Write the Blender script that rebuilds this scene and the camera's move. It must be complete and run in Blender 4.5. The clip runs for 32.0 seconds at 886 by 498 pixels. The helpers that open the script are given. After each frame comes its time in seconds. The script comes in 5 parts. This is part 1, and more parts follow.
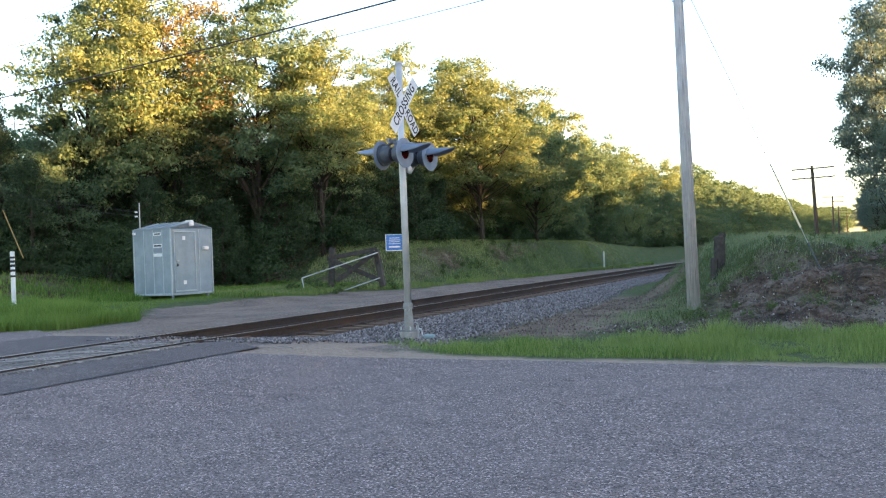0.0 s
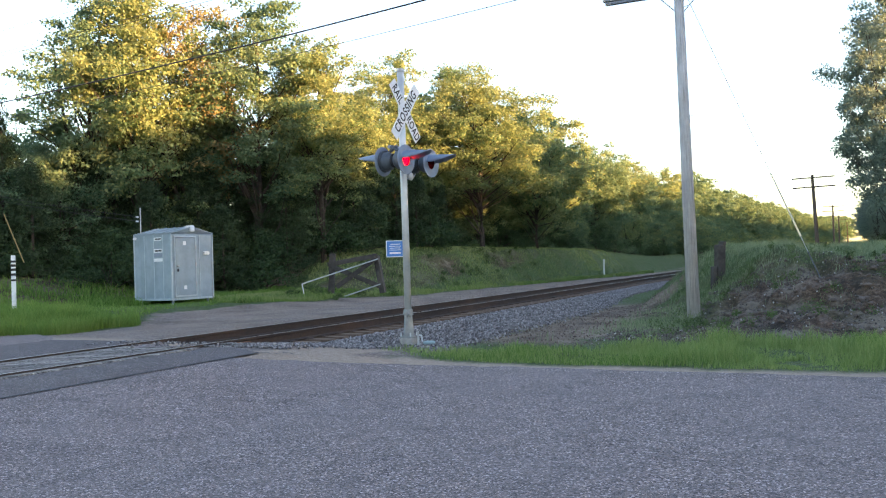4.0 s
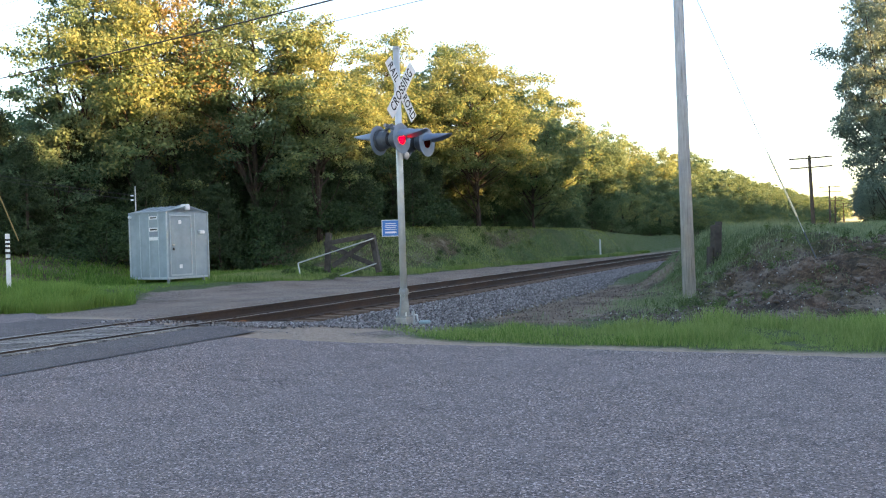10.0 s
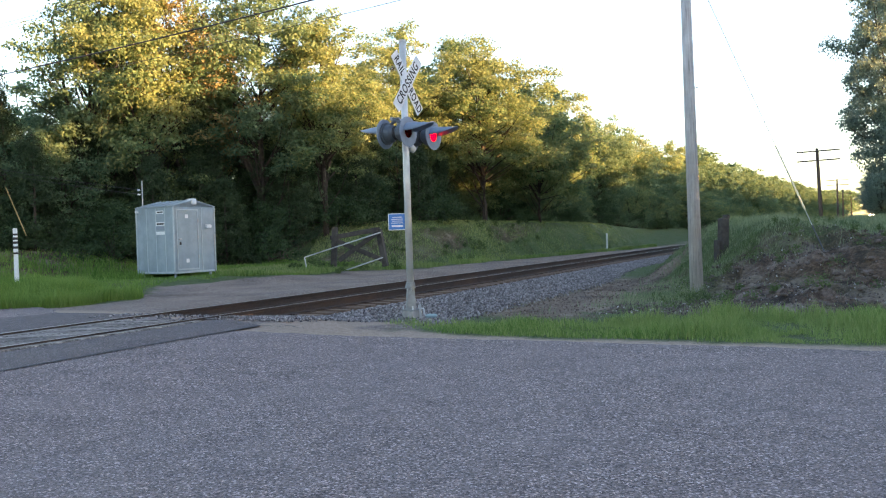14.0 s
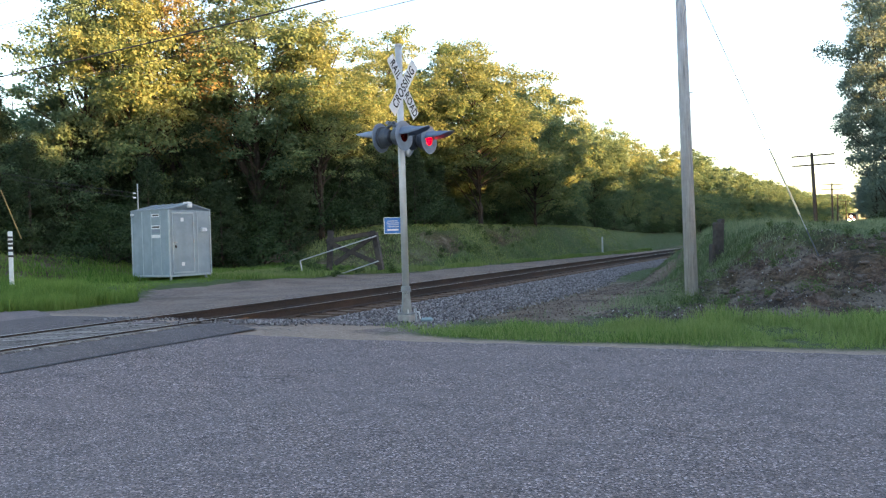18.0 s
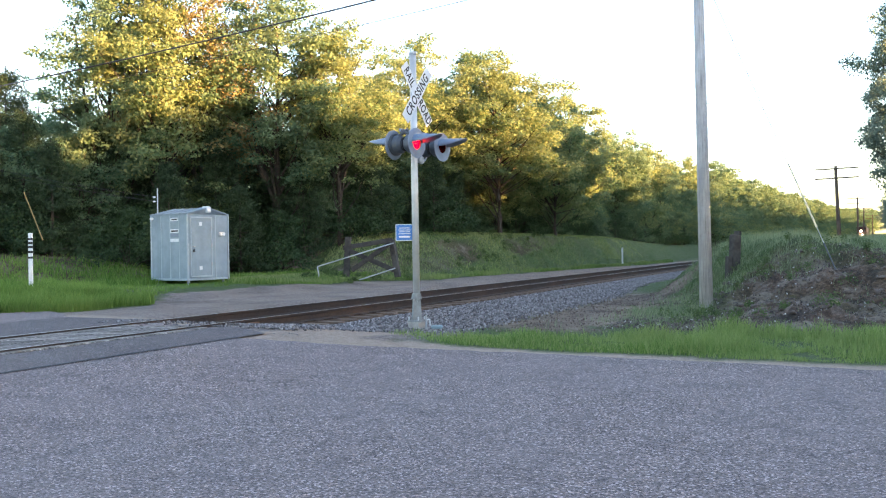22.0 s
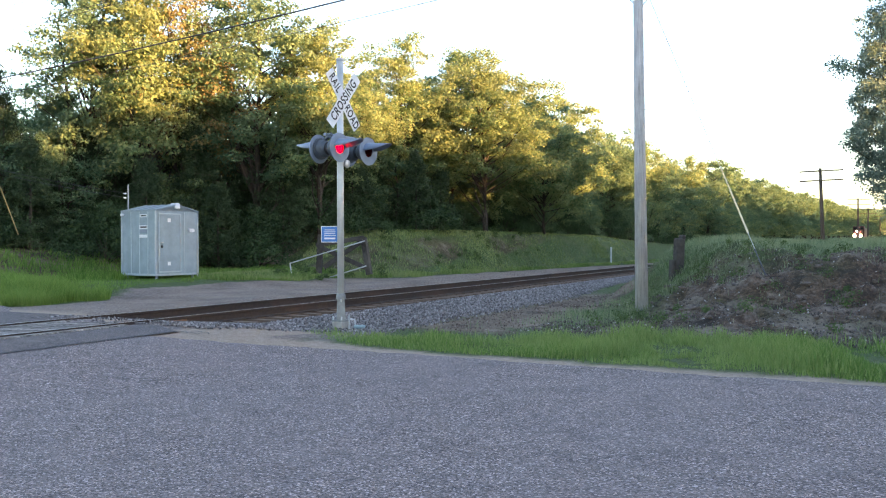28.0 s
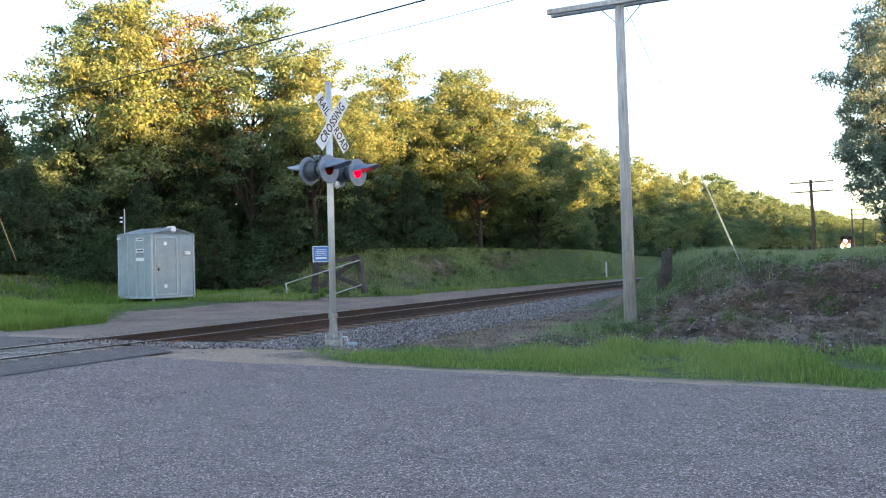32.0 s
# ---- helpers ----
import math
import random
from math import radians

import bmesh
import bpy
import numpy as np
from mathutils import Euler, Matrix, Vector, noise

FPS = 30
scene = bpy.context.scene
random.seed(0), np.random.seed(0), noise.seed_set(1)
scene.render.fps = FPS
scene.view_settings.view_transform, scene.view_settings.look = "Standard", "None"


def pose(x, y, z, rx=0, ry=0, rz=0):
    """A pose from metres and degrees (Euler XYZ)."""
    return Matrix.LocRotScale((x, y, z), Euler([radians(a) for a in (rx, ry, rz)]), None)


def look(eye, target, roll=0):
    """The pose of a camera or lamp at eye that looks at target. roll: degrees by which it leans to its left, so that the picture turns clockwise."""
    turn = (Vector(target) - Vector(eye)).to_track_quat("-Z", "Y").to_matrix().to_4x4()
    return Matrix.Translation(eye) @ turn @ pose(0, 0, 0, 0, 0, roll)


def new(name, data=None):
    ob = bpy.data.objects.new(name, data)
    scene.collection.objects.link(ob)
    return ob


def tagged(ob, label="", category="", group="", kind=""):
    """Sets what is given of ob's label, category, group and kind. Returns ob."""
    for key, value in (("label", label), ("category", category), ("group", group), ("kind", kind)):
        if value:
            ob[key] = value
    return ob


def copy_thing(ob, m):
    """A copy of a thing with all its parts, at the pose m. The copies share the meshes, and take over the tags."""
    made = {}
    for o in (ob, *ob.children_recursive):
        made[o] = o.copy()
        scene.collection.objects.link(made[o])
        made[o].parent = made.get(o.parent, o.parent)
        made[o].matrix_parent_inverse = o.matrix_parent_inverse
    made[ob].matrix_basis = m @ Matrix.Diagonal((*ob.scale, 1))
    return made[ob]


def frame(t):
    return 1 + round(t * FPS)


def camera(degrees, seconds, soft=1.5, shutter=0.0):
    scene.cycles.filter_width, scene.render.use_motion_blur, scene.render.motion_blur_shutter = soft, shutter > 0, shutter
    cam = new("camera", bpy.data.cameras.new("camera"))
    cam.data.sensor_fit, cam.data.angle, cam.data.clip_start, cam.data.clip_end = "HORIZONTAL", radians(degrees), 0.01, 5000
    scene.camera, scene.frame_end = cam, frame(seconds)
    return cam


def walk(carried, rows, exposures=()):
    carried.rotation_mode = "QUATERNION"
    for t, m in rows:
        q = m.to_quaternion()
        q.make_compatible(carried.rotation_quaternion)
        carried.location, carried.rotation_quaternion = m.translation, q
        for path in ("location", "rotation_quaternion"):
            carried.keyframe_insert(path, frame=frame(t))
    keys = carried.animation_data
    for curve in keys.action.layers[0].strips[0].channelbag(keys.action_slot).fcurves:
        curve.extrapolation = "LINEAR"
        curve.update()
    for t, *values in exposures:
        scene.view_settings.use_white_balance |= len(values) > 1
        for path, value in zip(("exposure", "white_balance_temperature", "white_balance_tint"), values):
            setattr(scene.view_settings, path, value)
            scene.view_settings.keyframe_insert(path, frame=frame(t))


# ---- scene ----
cam = camera(55.0, 32.0, 1.15, 0.4)
PATH = [
    (0, (0.096, 0.022, 1.387), (0.076, 2.022, 1.406), -2.3),
    (0.5, (0.096, 0.027, 1.375), (0.082, 2.027, 1.38), -2.1),
    (1, (0.105, 0.031, 1.376), (0.089, 2.031, 1.39), -2.0),
    (1.5, (0.1, 0.013, 1.381), (0.085, 2.013, 1.406), -1.7),
    (2, (0.096, 0.021, 1.385), (0.09, 2.021, 1.421), -1.6),
    (2.5, (0.098, 0.024, 1.386), (0.101, 2.024, 1.414), -1.7),
    (3, (0.099, 0.018, 1.386), (0.096, 2.017, 1.415), -1.9),
    (3.5, (0.088, 0.001, 1.381), (0.075, 2.001, 1.418), -1.8),
    (5.5, (0.09, 0.014, 1.38), (0.05, 2.013, 1.406), -2.5),
    (6, (0.095, 0.024, 1.395), (0.071, 2.024, 1.421), -2.0),
    (6.5, (0.088, 0.014, 1.376), (0.071, 2.014, 1.409), -1.6),
    (7, (0.103, 0.026, 1.373), (0.091, 2.026, 1.389), -1.8),
    (7.5, (0.107, 0.02, 1.389), (0.098, 2.02, 1.39), -1.8),
    (8, (0.104, 0.017, 1.381), (0.095, 2.017, 1.385), -1.7),
    (8.5, (0.089, 0.024, 1.379), (0.081, 2.024, 1.383), -1.7),
    (9, (0.099, 0.032, 1.381), (0.087, 2.032, 1.376), -1.6),
    (9.5, (0.097, 0.028, 1.371), (0.084, 2.028, 1.36), -1.7),
    (10, (0.101, 0.041, 1.38), (0.088, 2.041, 1.367), -1.8),
    (10.5, (0.098, 0.035, 1.373), (0.083, 2.035, 1.355), -2.0),
    (11, (0.099, 0.02, 1.381), (0.084, 2.019, 1.374), -1.9),
    (11.5, (0.098, 0.028, 1.383), (0.075, 2.028, 1.377), -1.9),
    (12, (0.098, 0.024, 1.375), (0.071, 2.023, 1.371), -1.7),
    (12.5, (0.096, 0.01, 1.368), (0.063, 2.01, 1.365), -2.5),
    (13, (0.099, 0.037, 1.366), (0.068, 2.037, 1.346), -2.0),
    (13.5, (0.106, 0.041, 1.369), (0.077, 2.041, 1.343), -1.9),
    (14, (0.094, 0.056, 1.369), (0.066, 2.055, 1.343), -1.9),
    (14.5, (0.096, 0.044, 1.37), (0.068, 2.044, 1.343), -1.8),
    (16.5, (0.089, 0.036, 1.38), (0.047, 2.036, 1.371), -1.4),
    (17, (0.091, 0.028, 1.371), (0.047, 2.027, 1.364), -1.7),
    (17.5, (0.095, 0.023, 1.386), (0.049, 2.022, 1.375), -1.7),
    (18, (0.1, 0.036, 1.373), (0.082, 2.036, 1.355), -1.8),
    (18.5, (0.125, 0.054, 1.367), (0.143, 2.054, 1.322), -2.2),
    (19, (0.094, 0.059, 1.357), (0.07, 2.058, 1.31), -2.2),
    (19.5, (0.095, 0.042, 1.378), (0.062, 2.041, 1.332), -2.2),
    (20, (0.094, 0.035, 1.379), (0.064, 2.035, 1.339), -2.3),
    (20.5, (0.09, 0.046, 1.377), (0.056, 2.046, 1.357), -2.1),
    (21, (0.089, 0.038, 1.372), (0.049, 2.038, 1.364), -2.0),
    (21.5, (0.098, 0.034, 1.364), (0.063, 2.033, 1.337), -3.0),
    (22, (0.282, 0.04, 1.355), (0.213, 2.039, 1.358), -0.93),
    (22.5, (0.516, 0.082, 1.375), (0.415, 2.079, 1.328), -1.23),
    (23, (0.614, 0.108, 1.414), (0.588, 2.108, 1.421), -1.34),
    (23.5, (0.829, 0.048, 1.377), (0.751, 2.046, 1.417), -1.03),
    (24, (1.064, -0.037, 1.44), (0.973, 1.961, 1.44), -0.33),
    (24.5, (1.086, -0.063, 1.451), (1.027, 1.936, 1.469), -1.13),
    (25, (1.073, -0.069, 1.451), (1.016, 1.93, 1.49), -1.23),
    (25.5, (1.06, -0.069, 1.452), (1.002, 1.93, 1.488), -1.53),
    (27.5, (1.724, -0.238, 1.451), (1.604, 1.758, 1.399), -3.03),
    (28, (1.873, -0.252, 1.464), (1.772, 1.746, 1.456), -0.23),
    (28.5, (1.958, -0.277, 1.465), (1.856, 1.72, 1.444), -1.53),
    (29, (1.921, -0.312, 1.451), (1.841, 1.686, 1.448), -2.13),
    (29.5, (1.881, -0.318, 1.464), (1.774, 1.679, 1.476), -1.73),
    (30, (1.848, -0.315, 1.455), (1.731, 1.682, 1.441), -2.23),
    (30.5, (1.891, -0.4, 1.454), (1.778, 1.597, 1.444), -1.43),
    (31, (2.047, -0.492, 1.429), (1.874, 1.5, 1.416), 0.38),
    (31.5, (2.064, -0.534, 1.443), (1.93, 1.462, 1.45), -0.82),
    (32, (2.06, -0.567, 1.45), (1.963, 1.431, 1.484), -1.33),
]
walk(cam, [(t, look(eye, target, roll)) for t, eye, target, roll in PATH],
     [(t, 3.26 + v, 6560, 20) for t, v in ((0, 0.0), (9, -0.03), (14, -0.1), (18.5, -0.16), (20, 0.02), (21, 0.32), (22, 0.3), (23, 0.27), (25, 0.32), (28, 0.14), (29.5, 0.02), (32, 0.07))])

# ---- world, sun, exposure ----
SUN_AZ, SUN_EL = 112.0, 8.2
world = bpy.data.worlds.new("sky")
scene.world = world
world.use_nodes = True
wn = world.node_tree
sky = wn.nodes.new("ShaderNodeTexSky")
sky.sky_type, sky.sun_disc = "NISHITA", False
sky.sun_elevation, sky.sun_rotation = radians(SUN_EL), radians(SUN_AZ)
sky.air_density, sky.dust_density, sky.ozone_density = 1.0, 0.6, 1.1
wn.links.new(sky.outputs[0], wn.nodes["Background"].inputs[0])
wn.nodes["Background"].inputs[1].default_value = 0.085
sun = new("sun", bpy.data.lights.new("sun", "SUN"))
sun.data.energy, sun.data.angle, sun.data.color = 5.0, radians(0.6), (1.0, 0.58, 0.22)
sd = Vector((math.sin(radians(SUN_AZ)) * math.cos(radians(SUN_EL)), math.cos(radians(SUN_AZ)) * math.cos(radians(SUN_EL)), math.sin(radians(SUN_EL))))
sun.matrix_world = look(sd * 100, (0, 0, 0))

# ---- plan: s runs along the track, n across it towards the road's side; e runs along the road, q across it ----
C0 = Vector((-0.62, 22.5))
TD = Vector((math.cos(radians(66.0)), math.sin(radians(66.0))))
TN = Vector((TD.y, -TD.x))
ED, EQ = Vector((0.891, -0.454)), Vector((0.454, 0.891))
RAIL_TOP = 0.25
BEND, CLIMB = 0.00022, 0.0095   # the line bends and climbs in the distance


def sn(x, y):
    dx, dy = x - C0.x, y - C0.y
    return dx * TD.x + dy * TD.y, dx * TN.x + dy * TN.y


def xy(s, n):
    """Plan place of a point of the track's frame; past 70 m the line bends to the right."""
    b = max(0.0, s - 70.0)
    return C0.x + s * TD.x + n * TN.x + b * b * BEND * TN.x, C0.y + s * TD.y + n * TN.y + b * b * BEND * TN.y


def step(a, b, v):
    u = min(1.0, max(0.0, (v - a) / (b - a)))
    return u * u * (3 - 2 * u)


def nz(x, y, k, seed=0.0):
    return noise.noise(Vector((x * k + seed, y * k - seed, seed)))


def lay(x, y):
    """Height of the ground."""
    s, n = sn(x, y)
    b = max(0.0, s - 70.0)
    n -= b * b * BEND
    q = x * EQ.x + y * EQ.y
    off = step(10.4, 12.5, q)          # 0 on the road, 1 beside it
    z = 0.215 * (1 - step(1.7, 5.2, n)) if n > 0 else 0.215
    bed = (0.005 + 0.055 * step(1.3, 1.7, abs(n))) if abs(n) < 1.75 else (0.06 * (1 - step(1.75, 4.0, n)) if n > 0 else 0.06 + 0.12 * step(-1.75, -2.3, n))
    z = z * (1 - off) + bed * off
    if n < -5.0:
        z += 0.26 * step(-5.0, -8.0, n) * off
        bank = step(7.5, 14.0, s) * (1 - 0.45 * step(36.0, 80.0, s))
        z += 1.75 * bank * step(-6.2 + 1.0 * step(8.0, 20.0, s) + 0.9 * step(22.0, 36.0, s), -11.5 + 3.4 * step(8.0, 20.0, s) + 1.5 * step(22.0, 36.0, s), n)
        z += 0.9 * (1 - step(2.0, 8.0, s)) * step(-11.5, -16.0, n) * off
        z += 1.2 * step(-14.0, -30.0, n)
    if n > 4.0:
        a = 5.8 - 1.8 * step(-4.0, 8.0, s)
        m = step(a, a + 4.4 - 1.4 * step(-4.0, 8.0, s), n + 0.5 * nz(x, y, 0.5)) * step(17.4 - 3.2 * step(6.8, 9.8, n), 22.0, q + 0.9 * nz(x, y, 0.45, 3.0))
        z += m * (1.47 + 0.22 * nz(x, y, 0.35, 7.0) + 0.10 * nz(x, y, 1.1, 2.0))
        z += m * (1 - m) * (0.9 * nz(x, y, 0.8, 5.0) + 0.5 * nz(x, y, 1.9, 8.0) + 0.22 * abs(nz(x, y, 3.7, 4.0)))
        z += 0.10 * step(0.02, 0.2, m) * max(0.0, nz(x, y, 1.35, 12.0)) * step(14.0, 15.0, q) * step(6.5, 8.0, n)
        z += step(0.02, 0.15, m) * (1 - step(0.75, 0.98, m)) * (0.15 * nz(x, y, 2.6, 31.0) + 0.10 * nz(x, y, 5.2, 33.0) - 0.16 * abs(nz(x, y, 1.6, 37.0)))
    if off > 0.5 and abs(n) > 4.5:
        z += 0.05 * nz(x, y, 0.6) + 0.02 * nz(x, y, 2.3)
    return z + CLIMB * max(0.0, s - 60.0)


# ---- materials ----
def material(name):
    m = bpy.data.materials.new(name)
    m.use_nodes = True
    nt = m.node_tree
    return m, nt, nt.nodes["Principled BSDF"]


def node(nt, kind, **inputs):
    k = nt.nodes.new("ShaderNode" + kind)
    for key, v in inputs.items():
        k.inputs[key].default_value = v
    return k


def coords(nt):
    return nt.nodes.new("ShaderNodeTexCoord").outputs["Object"]


def noise_node(nt, scale, detail=4.0, rough=0.6, vec=None):
    k = node(nt, "TexNoise", Scale=scale, Detail=detail, Roughness=rough)
    nt.links.new(vec or coords(nt), k.inputs["Vector"])
    return k.outputs["Fac"]


def ramp(nt, fac, stops):
    r = nt.nodes.new("ShaderNodeValToRGB")
    while len(r.color_ramp.elements) < len(stops):
        r.color_ramp.elements.new(0.5)
    for el, (p, c) in zip(r.color_ramp.elements, stops):
        el.position, el.color = p, (*c, 1)
    nt.links.new(fac, r.inputs[0])
    return r.outputs[0]


def mix(nt, fac, a, b, kind="MIX"):
    k = nt.nodes.new("ShaderNodeMix")
    k.data_type, k.blend_type = "RGBA", kind
    for sock, v in ((k.inputs[0], fac), (k.inputs[6], a), (k.inputs[7], b)):
        if isinstance(v, (int, float)):
            sock.default_value = v
        elif isinstance(v, tuple):
            sock.default_value = (*v, 1)
        else:
            nt.links.new(v, sock)
    return k.outputs[2]


def bump(nt, p, height, strength, distance):
    b = node(nt, "Bump", Strength=strength, Distance=distance)
    nt.links.new(height, b.inputs["Height"])
    nt.links.new(b.outputs[0], p.inputs["Normal"])


def rough_mat(name, dark, light, scale, rough=0.8, metal=0.0, big=0.4, relief=0.3, depth=0.01, stain=None):
    """Two scales of variation between two colours, with a fine relief."""
    m, nt, p = material(name)
    fine = noise_node(nt, scale, 6.0, 0.65)
    col = ramp(nt, fine, [(0.3, dark), (0.7, light)])
    if stain:
        col = mix(nt, ramp(nt, noise_node(nt, big, 5.0, 0.7), [(0.45, (0, 0, 0)), (0.7, (1, 1, 1))]), col, stain)
    nt.links.new(col, p.inputs["Base Color"])
    p.inputs["Roughness"].default_value, p.inputs["Metallic"].default_value = rough, metal
    bump(nt, p, fine, relief, depth)
    return m


def leaf_mat(name, a, b, c, glow=0.45):
    """Leaves that let light through; each leaf differs a little."""
    m, nt, p = material(name)
    geo = nt.nodes.new("ShaderNodeNewGeometry")
    col = ramp(nt, geo.outputs["Random Per Island"], [(0.0, a), (0.5, b), (1.0, c)])
    big = noise_node(nt, 0.35, 2.0, 0.5)
    col = mix(nt, ramp(nt, big, [(0.4, (0, 0, 0)), (0.65, (1, 1, 1))]), col, mix(nt, 0.6, col, c))
    nt.links.new(col, p.inputs["Base Color"])
    p.inputs["Roughness"].default_value = 0.7
    p.inputs["Specular IOR Level"].default_value = 0.25
    tr = nt.nodes.new("ShaderNodeBsdfTranslucent")
    nt.links.new(col, tr.inputs[0])
    ms = nt.nodes.new("ShaderNodeMixShader")
    ms.inputs[0].default_value = glow
    nt.links.new(p.outputs[0], ms.inputs[1])
    nt.links.new(tr.outputs[0], ms.inputs[2])
    nt.links.new(ms.outputs[0], nt.nodes["Material Output"].inputs[0])
    return m


def plain(name, colour, rough=0.5, metal=0.0, vary=0.12, scale=8.0):
    d = tuple(v * (1 - vary) for v in colour)
    l = tuple(min(1, v * (1 + vary)) for v in colour)
    return rough_mat(name, d, l, scale, rough, metal, relief=0.08, depth=0.003)


def glow_mat(name, colour, strength):
    m, nt, p = material(name)
    p.inputs["Base Color"].default_value = (*colour, 1)
    p.inputs["Emission Color"].default_value = (*colour, 1)
    p.inputs["Emission Strength"].default_value = strength
    return m


def asphalt_mat(name, dark, light, patch):
    m, nt, p = material(name)
    agg = node(nt, "TexVoronoi", Scale=84.0)
    nt.links.new(coords(nt), agg.inputs["Vector"])
    sep = nt.nodes.new("ShaderNodeSeparateColor")
    nt.links.new(agg.outputs["Color"], sep.inputs[0])
    chips = ramp(nt, sep.outputs[0], [(0.12, tuple(v * 0.6 for v in dark)), (0.42, tuple(0.5 * (a + b) for a, b in zip(dark, light))), (0.7, light), (0.88, tuple(v * 1.35 for v in light)), (0.97, tuple(v * 2.9 for v in light))])
    warm = ramp(nt, sep.outputs[1], [(0.6, (1, 1, 1)), (0.85, (1.12, 1.0, 0.86))])
    chips = mix(nt, 1.0, chips, warm, "MULTIPLY")
    wear = ramp(nt, noise_node(nt, 0.5, 6.0, 0.65), [(0.35, (0, 0, 0)), (0.7, (1, 1, 1))])
    col = mix(nt, wear, chips, mix(nt, 0.45, chips, patch))
    blot = ramp(nt, noise_node(nt, 2.2, 6.0, 0.75), [(0.48, (1, 1, 1)), (0.72, (0.66, 0.66, 0.69))])
    nt.links.new(mix(nt, 1.0, col, blot, "MULTIPLY"), p.inputs["Base Color"])
    p.inputs["Roughness"].default_value = 0.85
    bump(nt, p, agg.outputs["Distance"], 0.9, 0.012)
    return m


def ground_mat():
    """Grass soil, gravel, bare earth and sand, laid out by the ground's own zones."""
    m, nt, p = material("ground_soil")
    zone = nt.nodes.new("ShaderNodeVertexColor")
    zone.layer_name = "zone"
    sep = nt.nodes.new("ShaderNodeSeparateColor")
    nt.links.new(zone.outputs[0], sep.inputs[0])
    f1, f2 = noise_node(nt, 14.0, 6.0, 0.7), noise_node(nt, 1.3, 6.0, 0.65)
    grass = ramp(nt, f1, [(0.3, (0.020, 0.042, 0.010)), (0.55, (0.05, 0.10, 0.02)), (0.75, (0.11, 0.15, 0.04))])
    grass = mix(nt, ramp(nt, f2, [(0.4, (0, 0, 0)), (0.7, (1, 1, 1))]), grass, mix(nt, 0.5, grass, (0.10, 0.11, 0.05)))
    vor = node(nt, "TexVoronoi", Scale=26.0)
    nt.links.new(coords(nt), vor.inputs["Vector"])
    gravel = ramp(nt, vor.outputs["Color"], [(0.1, (0.098, 0.080, 0.072)), (0.5, (0.195, 0.158, 0.143)), (0.95, (0.34, 0.28, 0.255))])
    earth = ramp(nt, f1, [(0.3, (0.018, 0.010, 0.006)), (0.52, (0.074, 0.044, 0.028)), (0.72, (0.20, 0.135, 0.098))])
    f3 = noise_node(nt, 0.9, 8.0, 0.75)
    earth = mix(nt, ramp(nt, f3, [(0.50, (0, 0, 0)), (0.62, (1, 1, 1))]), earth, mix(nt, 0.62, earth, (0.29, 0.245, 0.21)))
    # Shade of the hollows is painted in: the relief's low spots go near black.
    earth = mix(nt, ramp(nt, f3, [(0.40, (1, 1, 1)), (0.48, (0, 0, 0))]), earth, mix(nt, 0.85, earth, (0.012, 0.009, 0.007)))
    moss = ramp(nt, noise_node(nt, 1.7, 5.0, 0.7), [(0.63, (0, 0, 0)), (0.70, (1, 1, 1))])
    earth = mix(nt, moss, earth, mix(nt, 0.6, earth, (0.075, 0.085, 0.02)))
    sand = ramp(nt, f1, [(0.3, (0.27, 0.205, 0.16)), (0.7, (0.46, 0.365, 0.295))])
    col = mix(nt, sep.outputs[1], grass, gravel)
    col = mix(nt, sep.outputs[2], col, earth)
    col = mix(nt, sep.outputs[0], col, sand)
    nt.links.new(col, p.inputs["Base Color"])
    p.inputs["Roughness"].default_value = 0.95
    hsum = nt.nodes.new("ShaderNodeMath")
    hsum.operation = "MULTIPLY_ADD"
    hsum.inputs[1].default_value = 3.0
    nt.links.new(f3, hsum.inputs[0])
    nt.links.new(f1, hsum.inputs[2])
    bump(nt, p, hsum.outputs[0], 1.0, 0.08)
    return m


M_GROUND = ground_mat()
M_ASPHALT = asphalt_mat("old_asphalt", (0.062, 0.051, 0.053), (0.220, 0.184, 0.185), (0.203, 0.170, 0.170))
M_PATCH = asphalt_mat("new_asphalt", (0.082, 0.071, 0.074), (0.120, 0.104, 0.107), (0.107, 0.094, 0.097))
M_TAR = plain("tar_seam", (0.018, 0.018, 0.02), 0.6)
M_RAIL = rough_mat("rusty_rail_steel", (0.016, 0.011, 0.009), (0.045, 0.028, 0.021), 18.0, 0.85, 0.0, stain=(0.06, 0.032, 0.02))
M_SHINE = rough_mat("polished_rail_head", (0.30, 0.28, 0.27), (0.45, 0.43, 0.42), 30.0, 0.35, 0.9)
M_TIE = rough_mat("weathered_tie_wood", (0.05, 0.034, 0.024), (0.14, 0.105, 0.078), 12.0, 0.9, stain=(0.14, 0.085, 0.055))
def stone_mat(name, stops):
    m, nt, p = material(name)
    geo = nt.nodes.new("ShaderNodeNewGeometry")
    col = ramp(nt, geo.outputs["Random Per Island"], stops)
    f = noise_node(nt, 40.0, 4.0, 0.7)
    nt.links.new(mix(nt, 0.5, col, ramp(nt, f, [(0.3, (0.35, 0.35, 0.35)), (0.7, (1, 1, 1))]), "MULTIPLY"), p.inputs["Base Color"])
    p.inputs["Roughness"].default_value = 0.85
    bump(nt, p, f, 0.4, 0.01)
    return m


